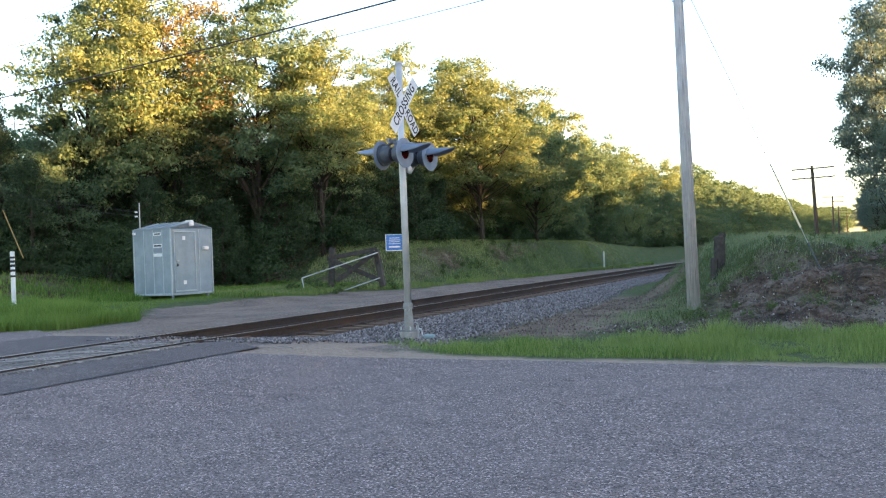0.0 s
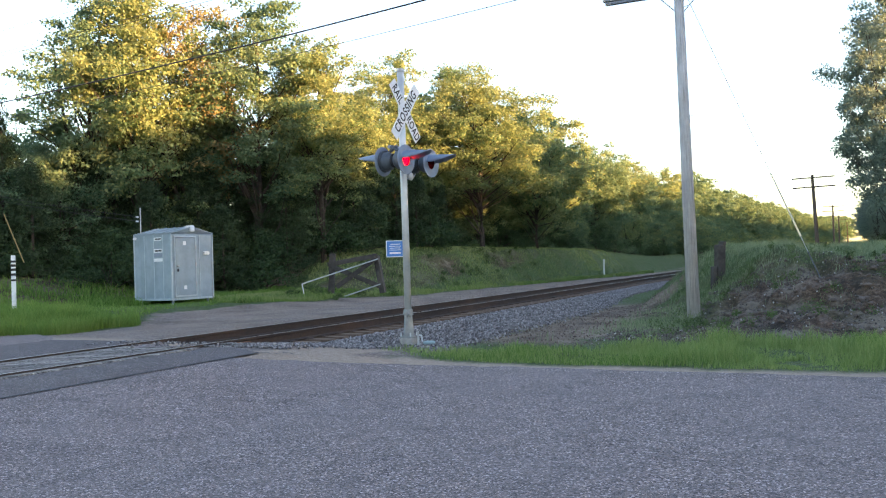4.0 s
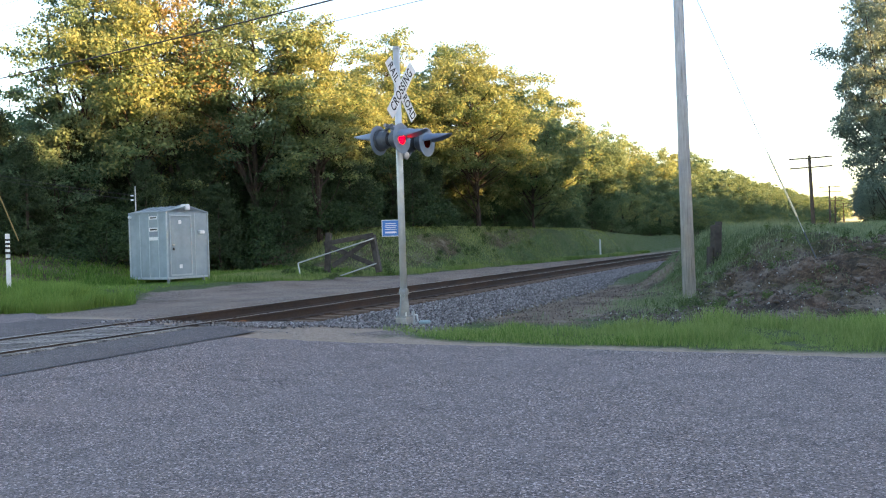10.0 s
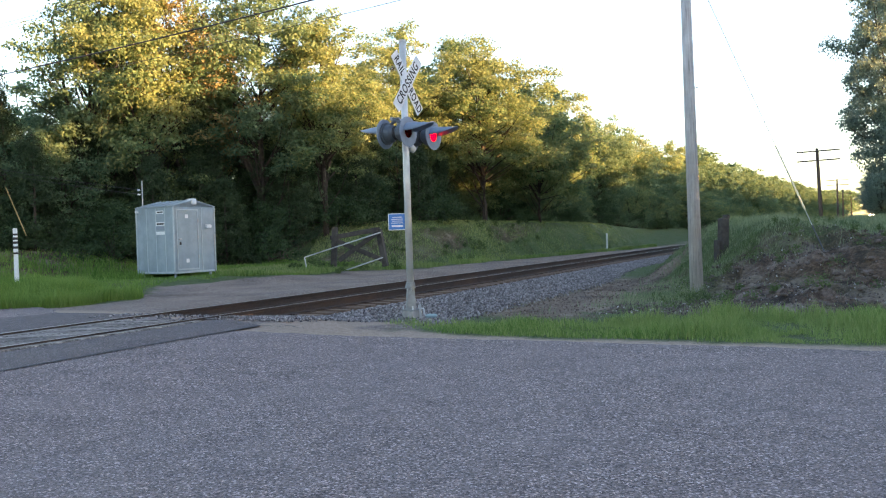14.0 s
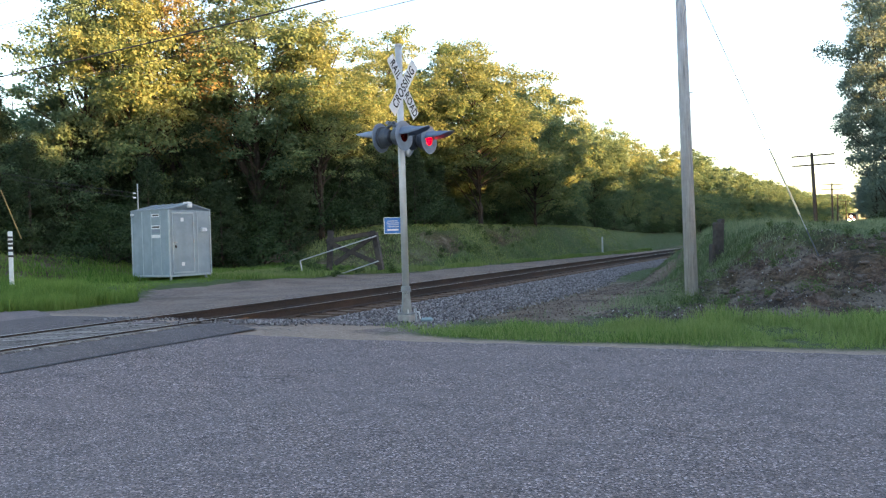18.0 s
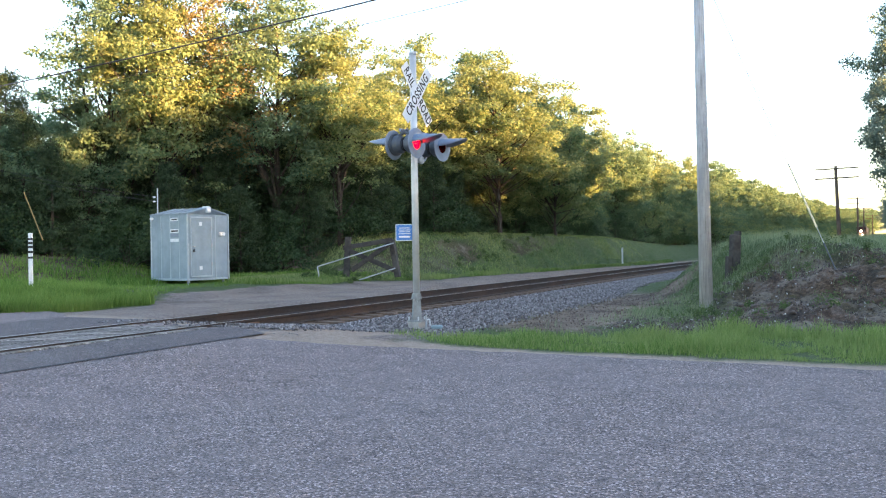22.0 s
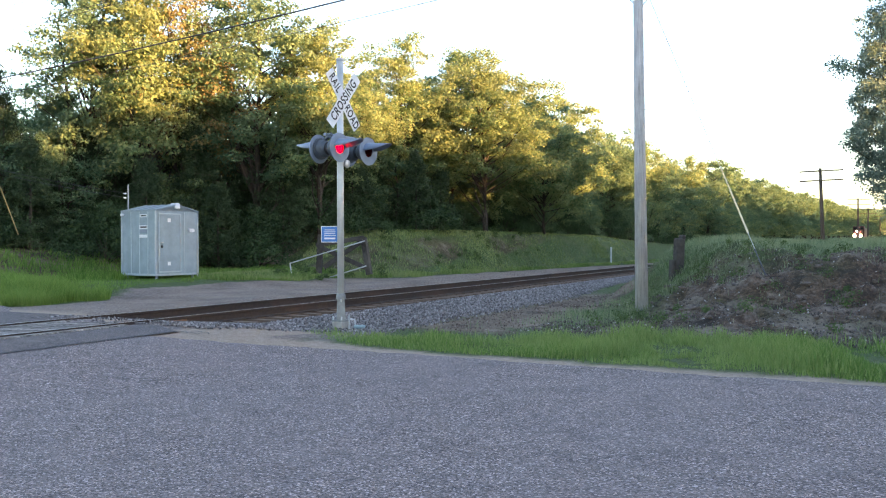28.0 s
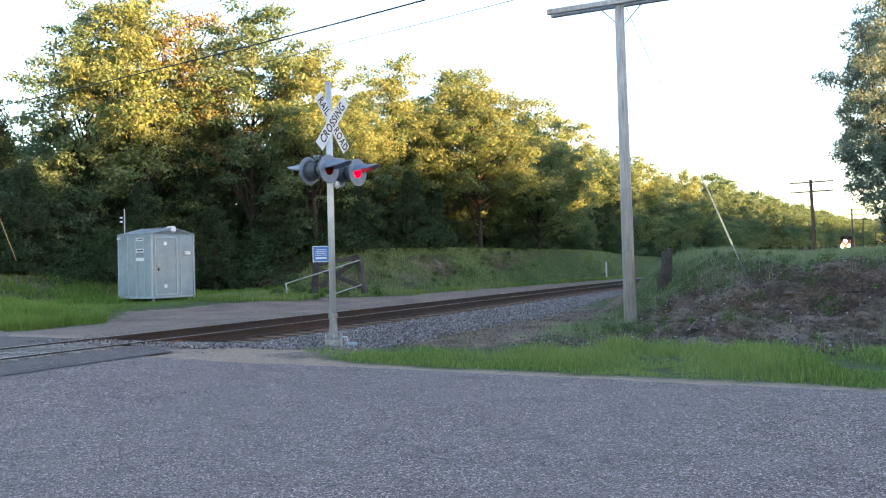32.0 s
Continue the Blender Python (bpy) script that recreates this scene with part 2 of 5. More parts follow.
M_STONE = stone_mat("ballast_stone", [(0.0, (0.055, 0.050, 0.052)), (0.35, (0.135, 0.125, 0.130)), (0.7, (0.24, 0.225, 0.23)), (1.0, (0.42, 0.40, 0.40))])
def plank_mat():
    """Worn crossing timber, streaked along its length."""
    m, nt, p = material("grey_crossing_plank")
    mp = nt.nodes.new("ShaderNodeMapping")
    mp.inputs["Rotation"].default_value = (0, 0, radians(-66))
    mp.inputs["Scale"].default_value = (0.5, 14.0, 4.0)
    nt.links.new(coords(nt), mp.inputs[0])
    grain = noise_node(nt, 1.6, 8.0, 0.7, mp.outputs[0])
    col = ramp(nt, grain, [(0.36, (0.022, 0.019, 0.017)), (0.48, (0.10, 0.088, 0.08)), (0.56, (0.24, 0.215, 0.195)), (0.66, (0.47, 0.43, 0.39))])
    nt.links.new(col, p.inputs["Base Color"])
    p.inputs["Roughness"].default_value = 0.8
    bump(nt, p, grain, 0.6, 0.02)
    return m


M_PLANK = plank_mat()
M_GALV = rough_mat("galvanised_steel", (0.40, 0.43, 0.45), (0.54, 0.57, 0.59), 5.0, 0.5, 0.35, stain=(0.36, 0.38, 0.39), relief=0.05)
M_HUT = rough_mat("hut_aluminium", (0.185, 0.243, 0.285), (0.245, 0.312, 0.358), 3.0, 0.6, 0.1, big=1.2, stain=(0.165, 0.215, 0.25), relief=0.06)
M_ALU = plain("aluminium_paint", (0.33, 0.35, 0.36), 0.55, 0.3)
M_GREYB = plain("dull_grey_paint", (0.17, 0.215, 0.285), 0.5, 0.1)
M_HOOD = plain("grey_blue_hood_paint", (0.14, 0.195, 0.285), 0.5, 0.1)
M_HOUSING = plain("dark_housing_paint", (0.06, 0.075, 0.095), 0.5, 0.1)
M_SEAM = plain("bright_seam_metal", (0.30, 0.365, 0.41), 0.5, 0.15)
M_BLACK = plain("black_paint", (0.018, 0.018, 0.02), 0.55)
M_WHITE = plain("white_sign_sheet", (0.58, 0.61, 0.64), 0.5)
M_BLUE = plain("blue_sign_sheet", (0.02, 0.14, 0.42), 0.4)
def pole_mat(name, dark, light, check):
    """Weathered round timber: long grain, drying checks and a few blotches."""
    m, nt, p = material(name)
    mp = nt.nodes.new("ShaderNodeMapping")
    mp.inputs["Scale"].default_value = (16.0, 16.0, 0.7)
    nt.links.new(coords(nt), mp.inputs[0])
    grain = noise_node(nt, 2.2, 8.0, 0.7, mp.outputs[0])
    col = ramp(nt, grain, [(0.30, check), (0.42, dark), (0.66, light)])
    blot = ramp(nt, noise_node(nt, 1.1, 5.0, 0.7), [(0.42, (0.80, 0.78, 0.76)), (0.62, (1, 1, 1))])
    nt.links.new(mix(nt, 1.0, col, blot, "MULTIPLY"), p.inputs["Base Color"])
    p.inputs["Roughness"].default_value = 0.9
    bump(nt, p, grain, 0.6, 0.015)
    return m


M_POLE = pole_mat("silvered_pole_wood", (0.36, 0.375, 0.405), (0.53, 0.55, 0.585), (0.16, 0.155, 0.15))
M_BROWNPOLE = pole_mat("brown_pole_wood", (0.10, 0.075, 0.06), (0.19, 0.145, 0.12), (0.04, 0.03, 0.025))
M_OLDWOOD = rough_mat("charred_old_wood", (0.012, 0.011, 0.011), (0.055, 0.05, 0.046), 9.0, 0.9, stain=(0.09, 0.08, 0.07), relief=0.6, depth=0.02)
M_BARK = rough_mat("tree_bark", (0.016, 0.012, 0.009), (0.060, 0.046, 0.036), 7.0, 0.95, relief=0.8, depth=0.03)
M_LEAF = leaf_mat("oak_leaf", (0.062, 0.125, 0.072), (0.106, 0.186, 0.100), (0.178, 0.240, 0.126), 0.55)
M_LEAF2 = leaf_mat("young_oak_leaf", (0.088, 0.158, 0.074), (0.165, 0.240, 0.104), (0.270, 0.300, 0.130), 0.58)
M_YOUNG = leaf_mat("bronze_young_leaf", (0.13, 0.135, 0.05), (0.22, 0.185, 0.075), (0.30, 0.235, 0.11), 0.55)
# Veiling glare over the right-hand trees is put into this pale bluish leaf colour.
M_HAZELEAF = leaf_mat("hazed_tree_leaf", (0.115, 0.17, 0.15), (0.165, 0.235, 0.19), (0.22, 0.285, 0.215), 0.5)
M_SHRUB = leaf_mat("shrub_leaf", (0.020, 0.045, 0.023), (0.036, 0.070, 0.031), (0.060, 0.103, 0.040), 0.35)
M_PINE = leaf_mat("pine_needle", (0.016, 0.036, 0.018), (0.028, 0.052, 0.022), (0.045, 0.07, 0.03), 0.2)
M_GRASS = leaf_mat("grass_blade", (0.074, 0.158, 0.036), (0.138, 0.243, 0.055), (0.27, 0.335, 0.125), 0.4)
M_MEADOW = leaf_mat("meadow_grass_blade", (0.050, 0.125, 0.020), (0.095, 0.205, 0.032), (0.20, 0.30, 0.075), 0.4)
M_HAY = leaf_mat("dull_grass_blade", (0.095, 0.145, 0.068), (0.16, 0.22, 0.11), (0.26, 0.30, 0.18), 0.35)
M_BANK = leaf_mat("bank_grass_blade", (0.105, 0.175, 0.060), (0.18, 0.26, 0.09), (0.30, 0.34, 0.15), 0.4)
M_WEED = leaf_mat("weed_leaf", (0.030, 0.060, 0.022), (0.055, 0.10, 0.03), (0.10, 0.15, 0.05), 0.35)
M_WIRE = plain("wire_black", (0.03, 0.03, 0.033), 0.6)
M_GUARD = plain("guy_guard_plastic", (0.62, 0.58, 0.42), 0.5)
M_LOCO = plain("dark_red_loco_paint", (0.055, 0.014, 0.010), 0.5)
M_DARKGLASS = plain("dark_window_glass", (0.02, 0.022, 0.025), 0.1)
M_HEADLIGHT = glow_mat("headlight_glow", (1.0, 0.80, 0.50), 90.0)
M_REDGLOW = glow_mat("red_lamp_glow", (1.0, 0.03, 0.035), 4.0)


# ---- mesh helpers ----
def link_mesh(name, bm, mat, parent=None, label="", smooth=False):
    me = bpy.data.meshes.new(name)
    bm.normal_update()
    bm.to_mesh(me)
    bm.free()
    if smooth:
        me.polygons.foreach_set("use_smooth", [True] * len(me.polygons))
    for mt in (mat if isinstance(mat, (list, tuple)) else [mat]):
        me.materials.append(mt)
    ob = new(name, me)
    if parent:
        ob.parent = parent
    return tagged(ob, label)


def part(name, bm, mat, parent, label="", smooth=False):
    return link_mesh(name, bm, mat, parent, label, smooth)


def share(name, me, parent, m):
    ob = new(name, me)
    ob.parent = parent
    ob.matrix_basis = m
    return ob


def thing(name, label, category, m=None, group="", kind=""):
    ob = tagged(new(name), label, category, group, kind)
    if m is not None:
        ob.matrix_basis = m
    return ob


def box(bm, sx, sy, sz, m=None, bevel=0.0):
    r = bmesh.ops.create_cube(bm, size=1.0, matrix=(m or Matrix()) @ Matrix.Diagonal((sx, sy, sz, 1)))
    if bevel:
        eds = list({e for v in r["verts"] for e in v.link_edges})
        bmesh.ops.bevel(bm, geom=eds, offset=bevel, segments=1, affect="EDGES")
    return bm


def boxed(sx, sy, sz, m=None, bevel=0.0):
    return box(bmesh.new(), sx, sy, sz, m, bevel)


def tube(bm, a, b, r1, r2=None, seg=10, caps=True):
    a, b = Vector(a), Vector(b)
    d = b - a
    m = Matrix.Translation((a + b) / 2) @ d.to_track_quat("Z", "Y").to_matrix().to_4x4()
    bmesh.ops.create_cone(bm, cap_ends=caps, segments=seg, radius1=r1, radius2=r1 if r2 is None else r2, depth=d.length, matrix=m)
    return bm


def tubed(a, b, r1, r2=None, seg=10):
    return tube(bmesh.new(), a, b, r1, r2, seg)


def sweep(bm, pts, r, seg=6, r2=None):
    """A tube along a line of points."""
    pts = [Vector(p) for p in pts]
    rings = []
    for i, p in enumerate(pts):
        d = (pts[min(i + 1, len(pts) - 1)] - pts[max(i - 1, 0)]).normalized()
        qn = d.to_track_quat("Z", "Y")
        rr = r if r2 is None else r + (r2 - r) * i / (len(pts) - 1)
        rings.append([bm.verts.new(p + qn @ Vector((rr * math.cos(k * math.tau / seg), rr * math.sin(k * math.tau / seg), 0))) for k in range(seg)])
    for u, v in zip(rings, rings[1:]):
        for k in range(seg):
            bm.faces.new((u[k], u[(k + 1) % seg], v[(k + 1) % seg], v[k]))
    bm.faces.new(rings[0][::-1])
    bm.faces.new(rings[-1])
    return bm


def prism(bm, outline, z0, z1, m=None):
    """A plate with that outline in x and y, between two heights."""
    m = m or Matrix()
    lo = [bm.verts.new(m @ Vector((x, y, z0))) for x, y in outline]
    hi = [bm.verts.new(m @ Vector((x, y, z1))) for x, y in outline]
    bm.faces.new(lo[::-1])
    bm.faces.new(hi)
    k = len(outline)
    for i in range(k):
        bm.faces.new((lo[i], lo[(i + 1) % k], hi[(i + 1) % k], hi[i]))
    return bm


def text_mesh(name, words, size, mat, parent, m, label="", spacing=1.0, depth=0.0015):
    cu = bpy.data.curves.new(name, "FONT")
    cu.offset = 0.004 * size / 0.2
    cu.body, cu.size, cu.extrude, cu.align_x, cu.align_y, cu.space_character = words, size, depth, "CENTER", "CENTER", spacing
    tmp = bpy.data.objects.new(name, cu)
    me = bpy.data.meshes.new_from_object(tmp)
    bpy.data.objects.remove(tmp)
    me.materials.append(mat)
    ob = new(name, me)
    ob.parent, ob.matrix_basis = parent, m
    return tagged(ob, label)


def raw_mesh(name, verts, faces, mat, parent=None):
    me = bpy.data.meshes.new(name)
    nv, k = len(verts), faces.shape[1]
    me.vertices.add(nv)
    me.vertices.foreach_set("co", np.asarray(verts, np.float32).ravel())
    me.loops.add(faces.size)
    me.loops.foreach_set("vertex_index", faces.astype(np.int32).ravel())
    me.polygons.add(len(faces))
    me.polygons.foreach_set("loop_start", np.arange(0, faces.size, k, dtype=np.int32))
    me.update(calc_edges=True)
    me.materials.append(mat)
    return me


# ---- ground ----
def drive_side(s):
    """The gravel drive's far edge, across the track."""
    return -5.0 - 1.2 * step(-5.2, -3.6, s) * (1 - step(5.0, 11.0, s)) - 0.3 * step(5.0, 11.0, s) + 1.5 * step(12.0, 30.0, s) + 1.2 * step(29.0, 38.0, s) - 0.8 * step(-3.6, -2.0, s) * (1 - step(1.0, 5.0, s))


def meadow_side(x):
    """Where the meadow meets the crossing road, across that road."""
    return min(13.6, max(10.5, 10.9 + 0.83 * (x + 9.6)))


def ballast_side(n):
    """Where the ballast ends towards the road, across that road."""
    return max(9.6, min(12.2, 9.7 + 1.65 * (n - 1.9)))


def zones(x, y):
    """Shares of sand, gravel and bare earth at a place."""
    s, n = sn(x, y)
    b = max(0.0, s - 70.0)
    n -= b * b * BEND
    q = x * EQ.x + y * EQ.y
    w = 0.35 * nz(x, y, 1.2) + 0.2 * nz(x, y, 4.0, 2.0)
    sand = gravel = earth = 0.0
    edge = (ballast_side(n) if n < 3.4 else 10.75 - 0.3 * step(-0.3, -1.3, x)) if n > 0 else meadow_side(x) - 0.1
    sand = 1 - step(edge - 0.15, edge + 0.15, q + w * 0.7)
    if -6.6 < n < 4.8:
        lim = 4.0 - 1.1 * step(1.0, 12.0, s)
        side = drive_side(s)
        g = step(side - 0.2, side + 0.2, n + w) * (1 - step(lim - 0.3, lim + 0.3, n + w))
        gravel = g
        sand *= 1 - step(-1.5, -2.2, n) * step(11.0, 12.0, q)
        if side < n < -1.9:
            earth = max(0.0, 0.2 + 0.5 * nz(x, y, 0.7, 6.0))
            sand = max(sand, 0.30 + 0.4 * nz(x, y, 0.9, 16.0))
    if 2.9 < n < 9.5 and q > 12.5:
        # trodden slope between ballast and mound, then the mound's bare face
        lim = 4.0 - 1.1 * step(1.0, 12.0, s)
        e1 = step(lim - 0.2, lim + 0.4, n) * (1 - step(5.6, 6.4, n + 2 * w)) * step(13.0, 14.0, q) * (1 - step(3.0, 7.0, s))
        earth = max(earth, 0.95 * e1)
        sand = max(sand, 0.42 * e1 * (0.6 + 0.9 * nz(x, y, 0.9, 14.0)))
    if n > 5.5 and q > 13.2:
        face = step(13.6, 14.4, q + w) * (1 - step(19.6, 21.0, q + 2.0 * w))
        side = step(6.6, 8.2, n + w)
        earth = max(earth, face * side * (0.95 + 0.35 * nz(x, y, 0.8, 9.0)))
    if n < -6.5 and s > 6:
        nb = n - 2.2 * step(8.0, 20.0, s)
        earth = max(earth, step(-6.8, -7.6, nb) * (1 - step(-9.0, -10.0, nb + w)) * (0.55 + 0.9 * nz(x, y, 0.35, 4.0)) * (1 - step(24, 34, s)))
    if n < -11:
        earth = max(earth, step(-9.6, -10.6, n + w) * (1 - step(9, 20, s)))
    return sand, gravel, min(1, max(0, earth))


def axis(near_lo, near_hi, pitch, lo, hi):
    v = list(np.arange(near_lo, near_hi, pitch))
    d, a = pitch, near_hi
    while a < hi:
        v.append(a)
        d *= 1.25
        a += d
    d, a = pitch, near_lo
    while a > lo:
        d *= 1.25
        a -= d
        v.insert(0, a)
    return v


def build_ground():
    xs = axis(-13.0, 13.5, 0.15, -900.0, 900.0)
    ys = [y for y in axis(10.0, 30.0, 0.15, -500.0, 30.0)] + [y for y in axis(30.0, 66.0, 0.4, 30.0, 1400.0) if y >= 30.0]
    bm_v = [(x, y, lay(x, y) - 0.012) for y in ys for x in xs]
    w = len(xs)
    f = np.array([(j * w + i, j * w + i + 1, (j + 1) * w + i + 1, (j + 1) * w + i) for j in range(len(ys) - 1) for i in range(w - 1)])
    me = raw_mesh("ground", bm_v, f, M_GROUND)
    col = me.color_attributes.new("zone", "FLOAT_COLOR", "POINT")
    flat = []
    for x, y, _ in bm_v:
        a, b, c = zones(x, y)
        flat += (a, b, c, 1.0)
    col.data.foreach_set("color", flat)
    me.polygons.foreach_set("use_smooth", [True] * len(me.polygons))
    return tagged(new("ground", me), "grassy ground with gravel, sand and bare earth banks", "ground", kind="structure")


def strip(name, rows_e, q_of, mat, lift, label, cat, rows=28):
    """A paved sheet between two edges given along the road."""
    verts, faces = [], []
    for e in rows_e:
        a, b = q_of(e)
        for k in range(rows + 1):
            q = a + (b - a) * k / rows
            x, y = ED.x * e + EQ.x * q, ED.y * e + EQ.y * q
            verts.append((x, y, lay(x, y) + lift))
    w = rows + 1
    for j in range(len(rows_e) - 1):
        for k in range(rows):
            faces.append((j * w + k, j * w + k + 1, (j + 1) * w + k + 1, (j + 1) * w + k))
    me = raw_mesh(name, verts, np.array(faces)[:, ::-1], mat)
    return tagged(new(name, me), label, cat, kind="structure")


def road_edge(e):
    far = 10.36 - 1.30 * step(-10.8, -8.5, e) * (1 - step(-8.0, -5.0, e)) + 0.06 * nz(e, 0, 0.9) + 0.08 * nz(e, 0, 2.6) + 0.05 * nz(e, 0, 6.0)
    return -3.0, far + 0.05 * nz(e, 0, 14.0) + 0.10 * step(-1.5, 2.5, e) + 1.5 * step(-12.5, -16.0, e)


build_ground()
far_e = [-160, -110, -80, -60, -45, -35, -28] + [round(-24 + 0.16 * i, 2) for i in range(254)] + [17, 19, 22, 26, 32, 40, 55, 75, 110, 160]
strip("road", far_e, road_edge, M_ASPHALT, 0.0, "worn grey asphalt road with coarse aggregate", "road")


def sn_sheet(name, s_of, n0, n1, mat, lift, label, cat, cols=24, rows=10):
    verts, faces = [], []
    for i in range(rows + 1):
        n = n0 + (n1 - n0) * i / rows
        sa, sb = s_of(n)
        for k in range(cols + 1):
            x, y = xy(sa + (sb - sa) * k / cols, n)
            verts.append((x, y, lay(x, y) + lift))
    w = cols + 1
    for i in range(rows):
        for k in range(cols):
            faces.append((i * w + k, i * w + k + 1, (i + 1) * w + k + 1, (i + 1) * w + k))
    me = raw_mesh(name, verts, np.array(faces)[:, ::-1], mat)
    return tagged(new(name, me), label, cat, kind="structure")


# newer asphalt beside the rails, with its tar seam
PATCH_S = lambda n: (-25.0, -9.75 - 0.5 * step(1.2, 2.3, n))
sn_sheet("asphalt_patch", PATCH_S, 1.02, 2.27, M_PATCH, 0.006, "smooth newer asphalt patch along the crossing rails", "road patch", 40)
sn_sheet("tar_seam", lambda n: (-25.0, -10.3), 2.26, 2.31, M_TAR, 0.009, "black tar seam between old and new asphalt", "tar seam", 60, 1)
sn_sheet("far_asphalt_patch", lambda n: (-25.0, -8.9), -3.4, -0.86, M_PATCH, 0.006, "smooth newer asphalt beyond the crossing rails", "road patch", 40)


def crack(e0, q0, e1, q1, seed):
    r = random.Random(seed)
    bm = bmesh.new()
    last = None
    for i in range(15):
        u = i / 14
        e, q = e0 + (e1 - e0) * u + r.uniform(-0.02, 0.02), q0 + (q1 - q0) * u + r.uniform(-0.035, 0.035)
        w = 0.012 * math.sin(math.pi * u) + 0.002
        x, y = ED.x * e + EQ.x * q, ED.y * e + EQ.y * q
        z = lay(x, y) + 0.004
        pair = [bm.verts.new((x - EQ.x * w, y - EQ.y * w, z)), bm.verts.new((x + EQ.x * w, y + EQ.y * w, z))]
        if last:
            bm.faces.new((last[0], pair[0], pair[1], last[1]))
        last = pair
    bmesh.ops.recalc_face_normals(bm, faces=bm.faces)
    tagged(link_mesh("road_crack", bm, M_TAR), "dark crack near the edge of the asphalt", "road crack", "road cracks", "structure")


crack(-8.3, 9.55, -7.5, 9.75, 1)
crack(-7.9, 9.9, -7.3, 9.8, 2)
crack(-3.4, 10.0, -2.6, 9.93, 3)
crack(-0.6, 10.02, 0.0, 10.06, 4)

# ---- railway track ----
def rail_profile():
    return [(-0.07, 0), (0.07, 0), (0.07, 0.012), (0.012, 0.03), (0.009, 0.12), (0.036, 0.132), (0.036, 0.165), (0.028, 0.17), (-0.028, 0.17), (-0.036, 0.165), (-0.036, 0.132), (-0.009, 0.12), (-0.012, 0.03), (-0.07, 0.012)]


def rail(n, ss, parent):
    bm = bmesh.new()
    prof = rail_profile()
    rings = []
    for s in ss:
        rings.append([bm.verts.new((*xy(s, n + u), RAIL_TOP - 0.17 + v + CLIMB * max(0.0, s - 60.0))) for u, v in prof])
    for a, b in zip(rings, rings[1:]):
        for k in range(len(prof)):
            f = bm.faces.new((a[k], a[(k + 1) % len(prof)], b[(k + 1) % len(prof)], b[k]))
            f.material_index = 1 if k in (7, 8) else 0
    bm.faces.new(rings[0])
    bm.faces.new(rings[-1][::-1])
    bmesh.ops.recalc_face_normals(bm, faces=bm.faces)
    return part("rail", bm, [M_RAIL, M_SHINE], parent, "rusty steel rail with a polished head")


track = thing("railway_track", "single railway track with rusty rails on wooden ties", "railway track")
RS = [-40, -25, -15, -8] + list(range(-6, 70, 4)) + list(range(70, 640, 10))
rail(0.7535, RS, track)
rail(-0.7535, RS, track)
tie_me = bpy.data.meshes.new("tie")
tb = boxed(0.21, 2.70, 0.17, None, 0.012)
tb.to_mesh(tie_me)
tb.free()
tie_me.materials.append(M_TIE)
rnd = random.Random(5)
for i in range(150):
    s = -9.5 + 0.53 * i
    x, y = xy(s, rnd.uniform(-0.05, 0.05))
    share("tie", tie_me, track, Matrix.Translation((x, y, -0.012)) @ pose(0, 0, 0, 0, 0, 66 + rnd.uniform(-1.2, 1.2)))
plate_me = bpy.data.meshes.new("tie_plate")
tb = boxed(0.19, 0.33, 0.02, None, 0.004)
tb.to_mesh(plate_me)
tb.free()
plate_me.materials.append(M_RAIL)
for i in range(70):
    for n in (0.7535, -0.7535):
        x, y = xy(-9.5 + 0.53 * i, n)
        share("tie_plate", plate_me, track, Matrix.Translation((x, y, 0.078)) @ pose(0, 0, 0, 0, 0, 66))
bb = bmesh.new()
for k in (0, 1):
    x, y = xy(-8.9, 0.7535 + 0.045 * (1 if k else -1))
    box(bb, 0.75, 0.025, 0.085, Matrix.Translation((x, y, RAIL_TOP - 0.095)) @ pose(0, 0, 0, 0, 0, 66), 0.006)
part("joint_bar", bb, rough_mat("bright_rust", (0.09, 0.04, 0.02), (0.22, 0.10, 0.045), 20.0, 0.9), track, "orange rusted joint bar")

# crossing planks between and beside the rails
cross = thing("crossing_deck", "worn grey plank crossing deck between the rails", "crossing deck")
for n, w in ((-0.50, 0.22), (-0.24, 0.24), (0.02, 0.24), (0.28, 0.24), (0.52, 0.2), (0.93, 0.16), (-0.93, 0.16)):
    s1 = -10.0 + rnd.uniform(-0.15, 0.15)
    x, y = xy((s1 - 20.0) / 2 - 0.0, n)
    part("plank", boxed(20.0 + s1, w - 0.02, 0.10, Matrix.Translation((x, y, RAIL_TOP - 0.065 + rnd.uniform(-0.006, 0.006))) @ pose(0, 0, 0, 0, 0, 66), 0.012), M_PLANK, cross)


